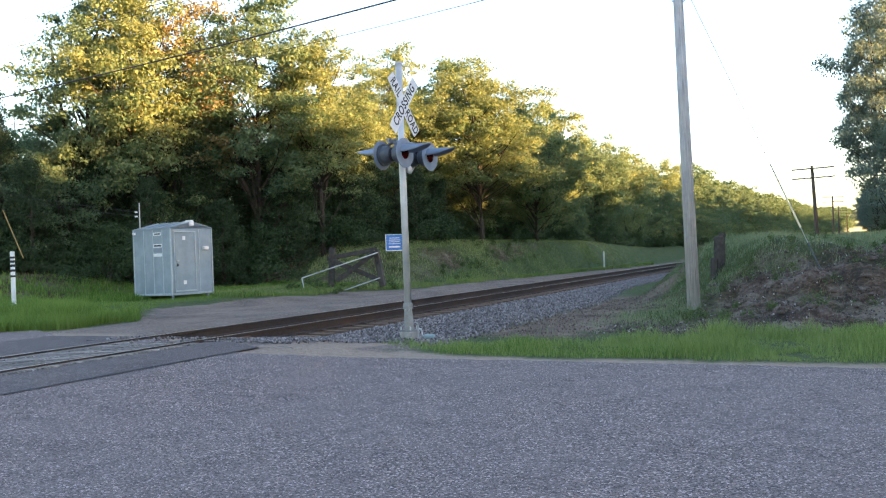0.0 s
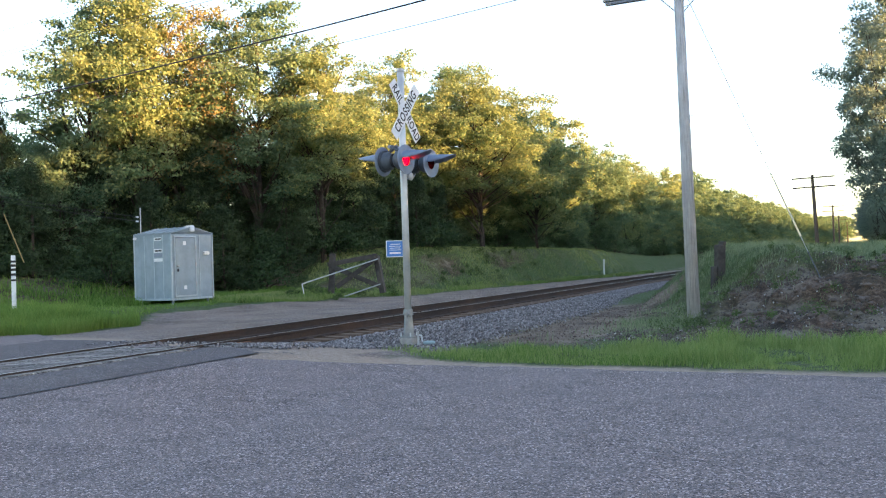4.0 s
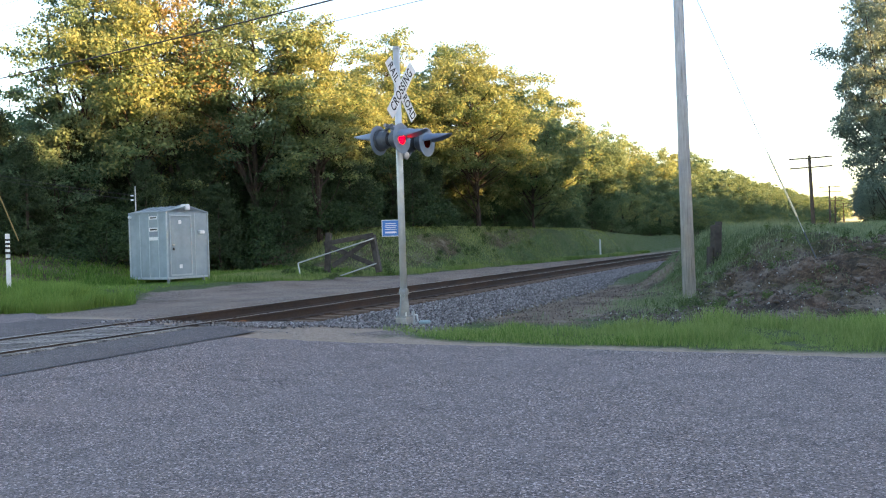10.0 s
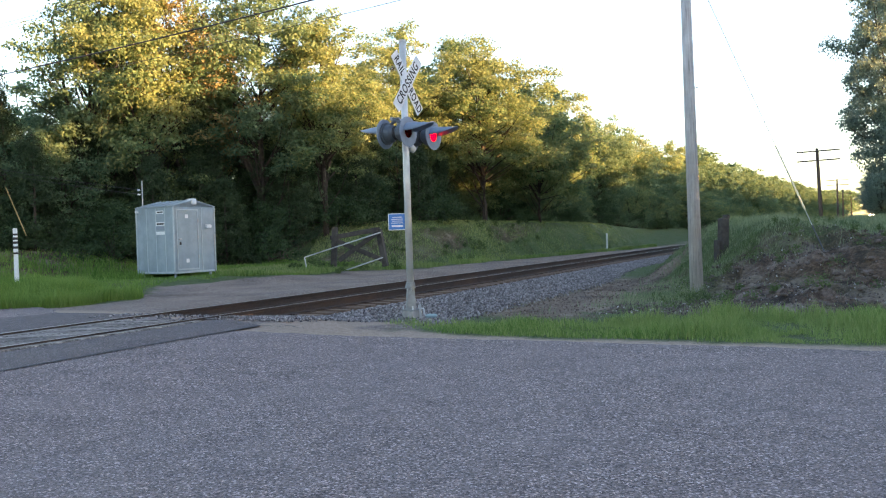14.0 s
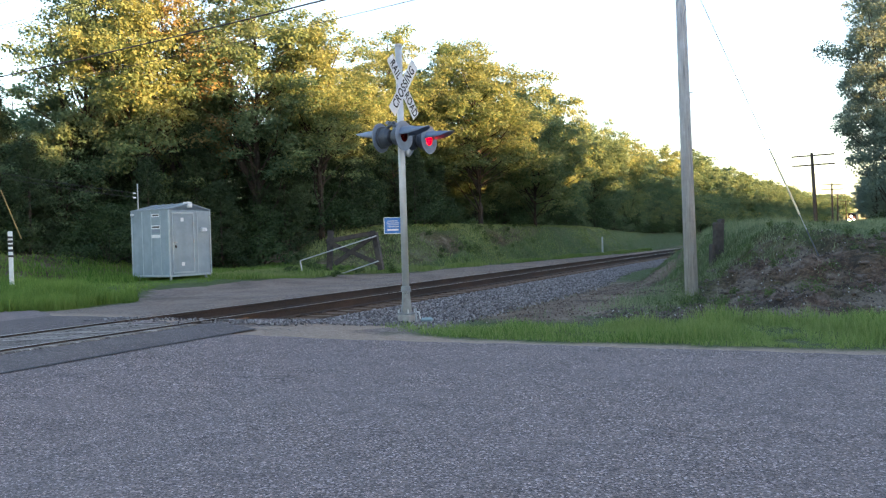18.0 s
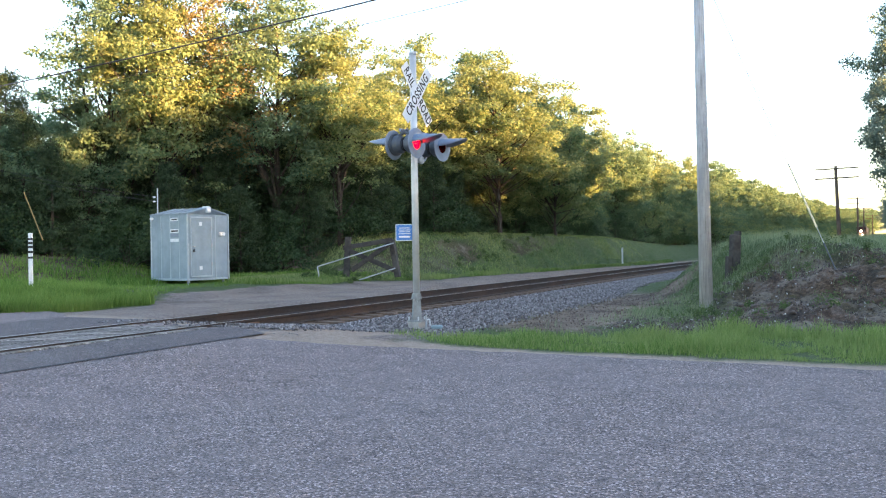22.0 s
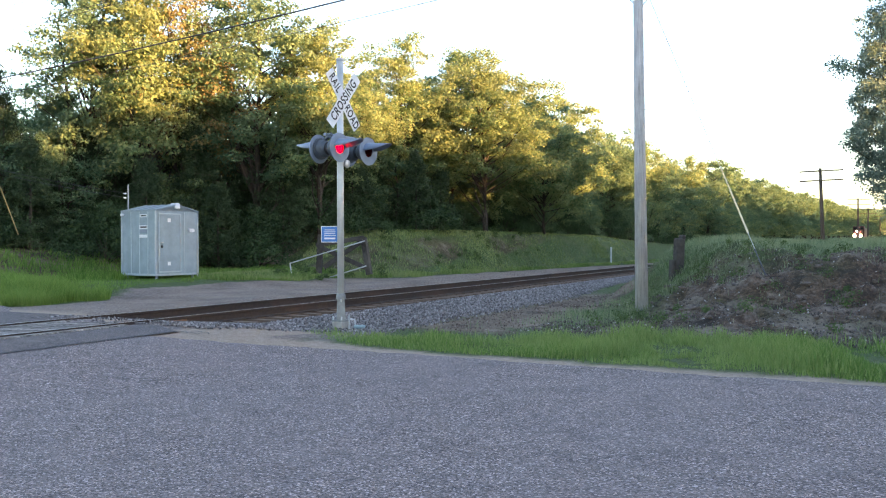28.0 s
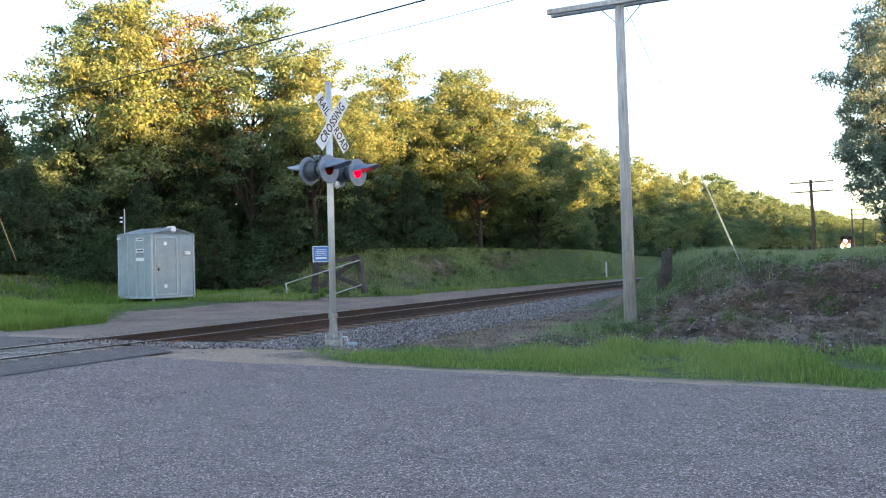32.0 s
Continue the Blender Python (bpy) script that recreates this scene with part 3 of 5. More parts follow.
# ---- ballast stones ----
def stone_field(name, count, place, lo, hi, mat, label, seed, cat="gravel"):
    """Many angular stones in one mesh."""
    r = np.random.RandomState(seed)
    base = np.array([(1, 0.2, 0.1), (-0.1, 1, 0.2), (-1, -0.1, -0.1), (0.1, -1, 0.15), (0.1, 0.1, 0.8), (0.0, 0.05, -0.7)], float)
    tri = np.array([(0, 1, 4), (1, 2, 4), (2, 3, 4), (3, 0, 4), (1, 0, 5), (2, 1, 5), (3, 2, 5), (0, 3, 5)])
    vs, fs, k = [], [], 0
    while k < count:
        p = place(r)
        if p is None:
            continue
        size = r.uniform(lo, hi)
        rot = np.array(Euler(r.uniform(0, 6.28, 3)).to_matrix())
        v = (base * r.uniform(0.65, 1.25, (6, 1)) * size) @ rot.T
        vs.append(v + np.array([p[0], p[1], p[2] + size * 0.3]))
        fs.append(tri + 6 * k)
        k += 1
    me = raw_mesh(name, np.concatenate(vs), np.concatenate(fs), mat)
    return tagged(new(name, me), label, cat, kind="stuff")


def in_ballast(r):
    s = -10.6 + 37.0 * r.rand() ** 1.3
    n = r.uniform(-1.7, 1.2) if r.rand() < 0.25 else r.uniform(0.9, 4.1 - 1.1 * step(1.0, 12.0, s)) + 0.12 * r.randn()
    x, y = xy(s, n)
    if x * EQ.x + y * EQ.y < ballast_side(n) + 0.35 * nz(x, y, 1.2) + 0.25 * r.randn() or (n < 2.4 and s < -9.75):
        return None
    if abs(n) < 1.33 and (s + 9.5 + 0.12) % 0.53 < 0.24:
        return None
    return x, y, lay(x, y)


stone_field("ballast", 34000, in_ballast, 0.014, 0.031, M_STONE, "loose grey crushed stone ballast beside the rails", 3, "ballast")


# ---- signal mast ----
MAST = Vector((-0.692, 14.68, 0.0385))
FACE = 31.0   # the way its front faces, degrees below the x axis
sig = thing("crossing_signal", "railroad crossing signal mast with crossbuck and red flashing lamps", "crossing signal", pose(MAST.x, MAST.y, MAST.z, 0, 0, -FACE) @ Matrix.Scale(0.972, 4))
# in its own space: x to the front, y along the crossarm
part("mast", tubed((0, 0, 0.30), (0, 0, 4.84), 0.062, 0.060, 20), M_GALV, sig, smooth=True)
part("mast_cap", tubed((0, 0, 4.83), (0, 0, 4.88), 0.072, 0.062, 16), M_ALU, sig)
bm = bmesh.new()
tube(bm, (0, 0, 0.10), (0, 0, 0.52), 0.120, 0.080, 4)
box(bm, 0.23, 0.23, 0.035, Matrix.Translation((0, 0, 0.115)), 0.008)
tube(bm, (0, 0, 0.5), (0, 0, 0.6), 0.095, 0.08, 12)
part("base", bm, plain("weathered_cast_metal", (0.20, 0.215, 0.22), 0.7, 0.1, 0.3), sig, "cast aluminium mast base")
part("foundation", boxed(0.24, 0.24, 0.3, Matrix.Translation((0, 0, -0.05)), 0.02), rough_mat("concrete", (0.2, 0.19, 0.18), (0.34, 0.33, 0.31), 8.0, 0.9), sig)
for a, b in ((0.10, 0.10), (-0.10, 0.10), (0.10, -0.10), (-0.10, -0.10)):
    part("anchor_bolt", tubed((a, b, 0.12), (a, b, 0.19), 0.014, None, 8), M_GALV, sig)


def blade(parent, ang, x, words):
    m = Matrix.Translation((x, 0, 4.11)) @ Matrix(((0, 0, 1, 0), (1, 0, 0, 0), (0, 1, 0, 0), (0, 0, 0, 1))) @ pose(0, 0, 0, 0, 0, ang)
    bm = prism(bmesh.new(), [(-0.60, -0.114), (0.60, -0.114), (0.61, -0.104), (0.61, 0.104), (0.60, 0.114), (-0.60, 0.114), (-0.61, 0.104), (-0.61, -0.104)], -0.003, 0.003)
    bl = part("crossbuck_blade", bm, M_WHITE, parent, "white crossbuck blade with black letters")
    bl.matrix_basis = m
    for w, u in words:
        text_mesh("lettering", w, 0.232, M_BLACK, bl, Matrix.Translation((u, 0, 0.0045)) @ Matrix.Diagonal((0.80 if len(w) > 4 else 0.68, 1.0, 1.0, 1.0)), "black block letters", 1.12)
    return bl


blade(sig, -51.0, 0.078, [("RAIL", -0.36), ("ROAD", 0.36)])
blade(sig, 51.0, 0.088, [("CROSSING", 0.0)])
part("crossbuck_bracket", boxed(0.05, 0.16, 0.12, Matrix.Translation((0.05, 0, 4.11)), 0.01), M_GALV, sig)

# crossarm with its junction box and four lamps
LZ = 3.20
part("junction_box", boxed(0.24, 0.24, 0.34, Matrix.Translation((0, 0, LZ + 0.10)), 0.04), M_GREYB, sig)
bm = bmesh.new()
tube(bm, (0, -0.42, LZ + 0.25), (0, 0.42, LZ + 0.25), 0.032, None, 12)
part("crossarm", bm, M_GREYB, sig)


def lamp(y, front):
    """A flashing lamp: round background, hood, housing, lens, and the burner that turns inside."""
    d = 1 if front else -1
    x0 = 0.33 if front else -0.15
    m = Matrix.Translation((x0, y, LZ)) @ pose(0, 0, 0, 0, 0, 0 if front else 180)
    bg = bmesh.new()
    ring = [(0.257 * math.cos(a * math.tau / 40), 0.257 * math.sin(a * math.tau / 40)) for a in range(40)]
    hole = [(0.108 * math.cos(a * math.tau / 40), 0.108 * math.sin(a * math.tau / 40)) for a in range(40)]
    vo, vi, wo, wi = [[bg.verts.new((xx, p[0], p[1])) for p in rr] for rr, xx in ((ring, 0.006), (hole, 0.006), (ring, -0.006), (hole, -0.006))]
    for k in range(40):
        j = (k + 1) % 40
        bg.faces.new((vo[k], vo[j], vi[j], vi[k]))
        bg.faces.new((wo[j], wo[k], wi[k], wi[j]))
        bg.faces.new((vo[j], vo[k], wo[k], wo[j]))
        bg.faces.new((vi[k], vi[j], wi[j], wi[k]))
    bmesh.ops.recalc_face_normals(bg, faces=bg.faces)
    lampo = part("lamp", bg, M_GREYB, sig, "grey round lamp background" if front else "grey lamp background facing away")
    lampo.matrix_basis = m
    hb = bmesh.new()
    tube(hb, (-0.005, 0, 0), (-0.16, 0, 0), 0.165, 0.155, 24, False)
    tube(hb, (-0.155, 0, 0), (-0.235, 0, 0), 0.155, 0.09, 24)
    tube(hb, (-0.02, 0, 0), (-0.055, 0, 0), 0.19, 0.19, 24)
    tube(hb, (-0.235, 0, 0), (-0.245, 0, 0), 0.03, 0.025, 10)
    tube(hb, (-0.10, 0, 0.14), (-0.30, 0, 0.25), 0.03, 0.03, 10)
    part("housing", hb, M_HOUSING, lampo, smooth=False)
    hd = bmesh.new()
    segs, rows = 18, []
    for layer in (0.148, 0.155):
        row = []
        for k in range(segs + 1):
            a = radians(4 + 172 * k / segs)
            top = max(0.0, math.sin(a))
            reach = 0.06 + 0.46 * max(0.0, math.sin((a - radians(4)) / radians(172) * math.pi)) ** 0.6
            drop = 0.03 * reach / 0.45
            row.append((hd.verts.new((0.006, layer * math.cos(a), layer * math.sin(a))), hd.verts.new((reach, layer * 0.96 * math.cos(a), layer * 0.96 * math.sin(a) - drop))))
        rows.append(row)
    for k in range(segs):
        a, b = rows[0][k], rows[0][k + 1]
        c, e = rows[1][k], rows[1][k + 1]
        hd.faces.new((a[0], a[1], b[1], b[0]))
        hd.faces.new((c[0], e[0], e[1], c[1]))
        hd.faces.new((a[1], c[1], e[1], b[1]))
    for a, c in ((rows[0][0], rows[1][0]), (rows[0][-1], rows[1][-1])):
        hd.faces.new((a[0], c[0], c[1], a[1]))
    bmesh.ops.recalc_face_normals(hd, faces=hd.faces)
    part("hood", hd, M_HOOD, lampo, "long grey-blue hood", True)
    lens = bmesh.new()
    rr = []
    for xx, r in ((0.004, 0.106), (0.018, 0.09), (0.028, 0.06), (0.032, 0.02)):
        rr.append([lens.verts.new((xx, r * math.cos(a * math.tau / 24), r * math.sin(a * math.tau / 24))) for a in range(24)])
    for a, b in zip(rr, rr[1:]):
        for k in range(24):
            lens.faces.new((a[k], a[(k + 1) % 24], b[(k + 1) % 24], b[k]))
    lens.faces.new(rr[-1])
    part("lens", lens, M_LENS, lampo, "deep red glass lens", True)
    back = bmesh.new()
    tube(back, (-0.225, 0, 0), (-0.22, 0, 0), 0.12, 0.12, 20)
    part("reflector", back, M_BLACK, lampo)
    bn = bmesh.new()
    bmesh.ops.create_circle(bn, cap_ends=True, segments=24, radius=0.1, matrix=Matrix.Translation((0, 0, 0.006)))
    tube(bn, (0, 0, -0.006), (0, 0, 0.004), 0.104, 0.104, 24)
    for f in bn.faces:
        f.material_index = 0 if f.calc_center_median().z > 0.005 else 1
    burner = part("burner", bn, [M_REDGLOW, M_BLACK], lampo, "burner disc glowing red on its front")
    return burner


m_lens, nt, p = material("red_lens_glass")
tp = nt.nodes.new("ShaderNodeBsdfTransparent")
tp.inputs[0].default_value = (0.75, 0.05, 0.07, 1)
p.inputs["Base Color"].default_value = (0.10, 0.006, 0.008, 1)
p.inputs["Roughness"].default_value = 0.12
ms = nt.nodes.new("ShaderNodeMixShader")
ms.inputs[0].default_value = 0.72
nt.links.new(p.outputs[0], ms.inputs[1])
nt.links.new(tp.outputs[0], ms.inputs[2])
nt.links.new(ms.outputs[0], nt.nodes["Material Output"].inputs[0])
M_LENS = m_lens
BURNERS = [(lamp(-0.40, True), 1), (lamp(0.40, True), 0), (lamp(-0.40, False), 0), (lamp(0.40, False), 1)]

cbx = thing("cable_box", "pale turquoise cable box lying beside the signal foot", "cable box", pose(-0.345, 14.56, lay(-0.345, 14.56) - 0.02, 0, 0, -12))
part("lid", boxed(0.20, 0.10, 0.05, Matrix.Translation((0, 0, 0.06)) @ pose(0, 0, 0, 12, 0, 0), 0.015), plain("turquoise_box", (0.20, 0.29, 0.31), 0.6), cbx)
part("stake", tubed((-0.19, 0, -0.05), (-0.19, 0, 0.26), 0.018, None, 8), M_ALU, cbx)
# bell and blue notice on the mast
bl = bmesh.new()
bmesh.ops.create_uvsphere(bl, u_segments=20, v_segments=10, radius=0.075, matrix=Matrix.Translation((0.10, 0.07, LZ - 0.24)) @ Matrix.Diagonal((0.55, 1, 1, 1)))
tube(bl, (0.0, 0.05, LZ - 0.24), (0.10, 0.06, LZ - 0.24), 0.03, 0.03, 10)
part("bell", bl, M_GALV, sig, "pale round warning bell", True)
cd = bmesh.new()
sweep(cd, [(0.0, 0.16, 0.10), (0.02, 0.24, 0.12), (0.05, 0.32, 0.11), (0.06, 0.34, -0.02)], 0.018, 8)
part("cable_conduit", cd, M_GALV, sig)
notice = part("notice", boxed(0.006, 0.29, 0.27, None, 0.0025), M_BLUE, sig, "small blue emergency notice")
notice.matrix_basis = Matrix.Translation((-0.07, -0.05, 1.68)) @ pose(0, 0, 0, 0, 0, FACE - 90 + 8) @ Matrix.Translation((0, -0.11, 0))
part("border", boxed(0.004, 0.315, 0.295, Matrix.Translation((-0.002, 0, 0)), 0.0015), M_WHITE, notice, "white border of the notice")
for k, (zz, w, hh) in enumerate(((0.08, 0.18, 0.012), (0.045, 0.21, 0.010), (0.012, 0.19, 0.010), (-0.022, 0.21, 0.010), (-0.075, 0.20, 0.030))):
    part("text_bar", boxed(0.002, w, hh, Matrix.Translation((0.0045, 0, zz))), M_WHITE, notice)

# ---- signal hut ----
hut = thing("signal_hut", "pale grey aluminium railway signal hut with closed door", "signal hut", pose(-8.476, 25.965, 0.0227, 0, 0, 60) @ Matrix.Scale(0.9835, 4))
W, Z0, Z1 = 1.70, 0.54, 2.62   # x runs along the door side, y along the louvred side
part("body", boxed(W, W, Z1 - Z0, Matrix.Translation((W / 2, W / 2, (Z0 + Z1) / 2)), 0.01), M_HUT, hut)
for px in (0.12, 1.58):
    for py in (0.12, 1.58):
        part("foot", boxed(0.07, 0.07, Z0 - 0.1, Matrix.Translation((px, py, (Z0 + 0.1) / 2)), 0.01), M_SEAM, hut)
rf = bmesh.new()
o, rz = 0.025, 0.20
pts = [(-o, Z1), (W / 2, Z1 + rz), (W + o, Z1), (W + o, Z1 + 0.035), (W / 2, Z1 + rz + 0.035), (-o, Z1 + 0.035)]
a = [rf.verts.new((px, -o, pz)) for px, pz in pts]
b = [rf.verts.new((px, W + o, pz)) for px, pz in pts]
rf.faces.new(a)
rf.faces.new(b[::-1])
for k in range(6):
    rf.faces.new((a[k], b[k], b[(k + 1) % 6], a[(k + 1) % 6]))
bmesh.ops.recalc_face_normals(rf, faces=rf.faces)
part("roof", rf, M_HUT, hut, "low pitched sheet metal roof")
gb = bmesh.new()
for yy in (0.0, W):
    v = [gb.verts.new(c) for c in ((0, yy, Z1), (W, yy, Z1), (W / 2, yy, Z1 + rz))]
    gb.faces.new(v)
bmesh.ops.solidify(gb, geom=gb.faces[:], thickness=0.02)
part("gable", gb, M_HUT, hut)
for yy in (0.3, 0.72, 1.14, 1.5):
    part("roof_rib", boxed(W / 2 + 0.06, 0.025, 0.02, Matrix.Translation((W / 4 - 0.03, yy, Z1 + rz / 2 + 0.045)) @ pose(0, 0, 0, 0, -math.degrees(math.atan2(rz, W / 2 + o)), 0)), M_HUT, hut)
part("roof_vent", boxed(0.20, 0.26, 0.20, Matrix.Translation((W / 2, 0.08, Z1 + rz - 0.03)), 0.03), M_WHITE, hut, "white box vent under the ridge")
for x, y, sx, sy in ((-0.012, 0.0, 0.05, 0.05), (W, 0.0, 0.05, 0.05), (-0.0, W, 0.05, 0.05)):
    part("corner_trim", boxed(sx, sy, Z1 - Z0, Matrix.Translation((x, y, (Z0 + Z1) / 2)), 0.008), M_SEAM, hut)
for yy in (0.38, 0.80, 1.22):
    part("wall_seam", boxed(0.02, 0.035, Z1 - Z0 - 0.04, Matrix.Translation((-0.008, yy, (Z0 + Z1) / 2)), 0.005), M_SEAM, hut)
door = part("door", boxed(0.80, 0.03, 1.80, Matrix.Translation((0.54, -0.014, Z0 + 1.04)), 0.008), M_HUT, hut, "closed grey sheet metal door")
for sx, sz, w, hh in ((0.11, 1.04, 0.05, 1.92), (0.97, 1.04, 0.05, 1.92), (0.54, 1.98, 0.91, 0.05), (0.54, 0.11, 0.91, 0.06)):
    part("door_frame", boxed(w, 0.035, hh, Matrix.Translation((sx, -0.018, Z0 + sz)), 0.008), M_SEAM, hut)
part("door_handle", boxed(0.10, 0.06, 0.05, Matrix.Translation((0.20, -0.06, Z0 + 1.06)), 0.012), M_ALU, door, "metal latch handle")
part("padlock", boxed(0.06, 0.05, 0.09, Matrix.Translation((0.20, -0.06, Z0 + 0.93)), 0.015), M_BLACK, door)
for zz in (0.5, 1.1, 1.65):
    part("hinge", boxed(0.05, 0.03, 0.12, Matrix.Translation((0.95, -0.045, Z0 + zz)), 0.008), M_ALU, door)
for zz in (1.78, 0.38):
    part("door_label", boxed(0.12, 0.006, 0.12, Matrix.Translation((0.50, -0.034, Z0 + zz))), M_WHITE, door)
part("panel_seam", boxed(0.035, 0.02, Z1 - Z0 - 0.04, Matrix.Translation((1.14, -0.008, (Z0 + Z1) / 2)), 0.005), M_SEAM, hut)
bm = boxed(0.16, 0.10, 0.12, Matrix.Translation((1.36, -0.05, Z0 + 1.46)), 0.02)
tube(bm, (1.42, -0.11, Z0 + 1.46), (1.42, -0.02, Z0 + 1.46), 0.06, 0.06, 12)
part("power_socket", bm, M_WHITE, hut, "round grey power inlet box")
part("conduit", tubed((1.66, -0.03, 0.15), (1.66, -0.03, Z0 + 1.2), 0.018, None, 8), M_ALU, hut)
for k, (zz, w, hh, mt) in enumerate(((1.93, 0.34, 0.10, M_WHITE), (1.56, 0.40, 0.12, M_WHITE), (1.42, 0.42, 0.11, M_GREYB), (1.27, 0.40, 0.10, M_WHITE))):
    pl = part("notice_plate", boxed(0.008, w, hh, Matrix.Translation((-0.012, 0.60, Z0 + zz))), mt, hut)
    if mt is M_WHITE and k < 2:
        part("text_bar", boxed(0.003, w * 0.78, hh * 0.42, Matrix.Translation((-0.018, 0.58, Z0 + zz))), M_BLACK, pl)
part("wall_lamp", boxed(0.10, 0.10, 0.08, Matrix.Translation((-0.05, 1.62, Z1 - 0.10)), 0.02), M_WHITE, hut)

part("skid", boxed(W + 0.03, W + 0.03, 0.07, Matrix.Translation((W / 2, W / 2, Z0 + 0.02)), 0.01), M_SEAM, hut)
sm = bmesh.new()
tube(sm, (0.10, 1.5, Z1 - 0.4), (0.10, 1.5, 3.52), 0.020, 0.020, 10)
part("service_mast", sm, M_ALU, hut, "grey conduit mast for the power line")
for zz in (3.22, 3.08):
    part("insulator", boxed(0.10, 0.06, 0.05, Matrix.Translation((0.02, 1.56, zz)), 0.015), M_WHITE, hut)
yg = thing("guy_marker", "leaning yellow guy guard at the wood's edge", "guy guard")
part("guard", tubed((-14.0, 27.9, 1.9), (-14.68, 28.0, 3.53), 0.018, None, 8), plain("yellow_plastic", (0.26, 0.18, 0.06), 0.5), yg)

# ---- utility pole with crossarms, guy and wires ----
PB = Vector((5.215, 18.24, 0))
pole = thing("utility_pole", "tall silvered wooden utility pole with double crossarm", "utility pole", pose(PB.x, PB.y, lay(PB.x, PB.y) - 0.1, 0, -0.5, 0))
bm = bmesh.new()
tube(bm, (0, 0, 0), (0, 0, 10.3), 0.142, 0.078, 20)
part("shaft", bm, M_POLE, pole, smooth=True)
AV = Vector((-0.93, 0.37, 0)).normalized()
AN = Vector((AV.y, -AV.x, 0))
for k in (1, -1):
    mid = AN * 0.14 * k + Vector((0, 0, 7.13))
    part("crossarm", boxed(3.2, 0.09, 0.115, Matrix.Translation(mid) @ pose(0, 0, 0, 0, 0, math.degrees(math.atan2(AV.y, AV.x))), 0.01), M_POLE, pole)
for k in (1, -1):
    part("arm_brace", tubed(AN * 0.15 + Vector((0, 0, 6.62)), AN * 0.19 + AV * 0.45 * k + Vector((0, 0, 7.10)), 0.012, None, 6), M_GALV, pole)
for zz, k in ((6.75, 1), (6.2, -1), (4.4, 1)):
    part("step_bolt", tubed((0.06, -0.08 * k, zz), (0.15, -0.13 * k, zz), 0.009, None, 6), M_GALV, pole)
for u in (-1.2, -0.55, 0.55, 1.2):
    ins = bmesh.new()
    tube(ins, AV * u + Vector((0, 0, 7.38)), AV * u + Vector((0, 0, 7.50)), 0.02, 0.02, 8)
    tube(ins, AV * u + Vector((0, 0, 7.50)), AV * u + Vector((0, 0, 7.62)), 0.06, 0.035, 10)
    part("insulator", ins, M_GREYB, pole)
guy = thing("guy_wire", "steel guy wire with a pale plastic guard", "guy wire")
GA, GB = Vector((7.535, 17.31, 0.84)), Vector((5.215, 18.24, 7.2))
part("strand", tubed(GA, GB, 0.007, None, 6), M_GALV, guy)
part("guard", tubed(GA.lerp(GB, 0.135), GA.lerp(GB, 0.345), 0.020, 0.014, 10), M_GUARD, guy, "pale yellow plastic guard")
part("anchor_rod", tubed(GA + (GA - GB) * 0.03, GA.lerp(GB, 0.085), 0.013, None, 8), M_HOUSING, guy)


def wire(a, b, sag, r=0.012, label="thin black overhead wire along the road"):
    a, b = Vector(a), Vector(b)
    bm = bmesh.new()
    pts = []
    for i in range(41):
        u = i / 40
        pts.append(a.lerp(b, u) - Vector((0, 0, 4 * sag * u * (1 - u))))
    sweep(bm, pts, r, 5)
    return tagged(link_mesh("overhead_wire", bm, M_WIRE), label, "wire", "overhead wires")


WD = Vector((-0.891, 0.454, 0))
for off, z0, z1, r in ((0.0, 8.35, 7.9, 0.022), (0.25, 7.75, 7.4, 0.008), (-0.55, 9.9, 9.6, 0.008), (0.55, 9.95, 9.65, 0.008), (1.2, 10.6, 10.4, 0.007)):
    a = PB + AV * off + Vector((0, 0, z0))
    wire(a, a + WD * 60 + Vector((0, 0, z1 - z0)), 0.9, r)
    wire(a, a - WD * 60 + Vector((0, 0, z1 - z0)), 0.9, r)

for k in range(2):
    top = hut.matrix_basis @ Vector((0.10, 1.5, 3.22 - 0.14 * k))
    wire(top, (-24.0, 33.0 + 0.6 * k, 6.4 - 0.2 * k), 0.25, 0.007, "thin drop wire to the signal hut")


# ---- telegraph poles by the line ----
def telegraph(s, n, h, lean):
    x, y = xy(s, n)
    t = thing("telegraph_pole", "dark old telegraph pole with two crossarms", "telegraph pole", pose(x, y, lay(x, y) - 0.05, 0, lean, 0), "line of telegraph poles")
    part("shaft", tubed((0, 0, 0), (0, 0, h), 0.11, 0.075, 10), M_BROWNPOLE, t)
    for zz in (h - 0.15, h - 0.65):
        part("crossarm", boxed(2.15, 0.07, 0.07, Matrix.Translation((0, -0.12, zz)) @ pose(0, 0, 0, 0, 0, -24 + 12), 0.01), M_BROWNPOLE, t)
    return t


telegraph(29.4, 9.1, 4.05, -2.0)
telegraph(78, 10.0, 4.6, 0)
telegraph(108, 10.4, 4.2, 1)
telegraph(150, 11.0, 4.2, 0)

# ---- broken fence, stump, marker posts ----
fence = thing("broken_gate", "broken charred timber gate with a bent pipe frame", "gate", pose(-4.4, 31.4, 0.55, 0, 0, -6))


def beam(bm, a, b, w, d):
    a, b = Vector(a), Vector(b)
    m = Matrix.Translation((a + b) / 2) @ (b - a).to_track_quat("X", "Z").to_matrix().to_4x4()
    return box(bm, (b - a).length, w, d, m, 0.012)


for a, b, w in (((0.0, 0, -0.2), (0.10, 0, 1.35), 0.2), ((1.95, 0, -0.15), (1.72, 0.05, 1.22), 0.2)):
    part("post", beam(bmesh.new(), a, b, w, w), M_OLDWOOD, fence)
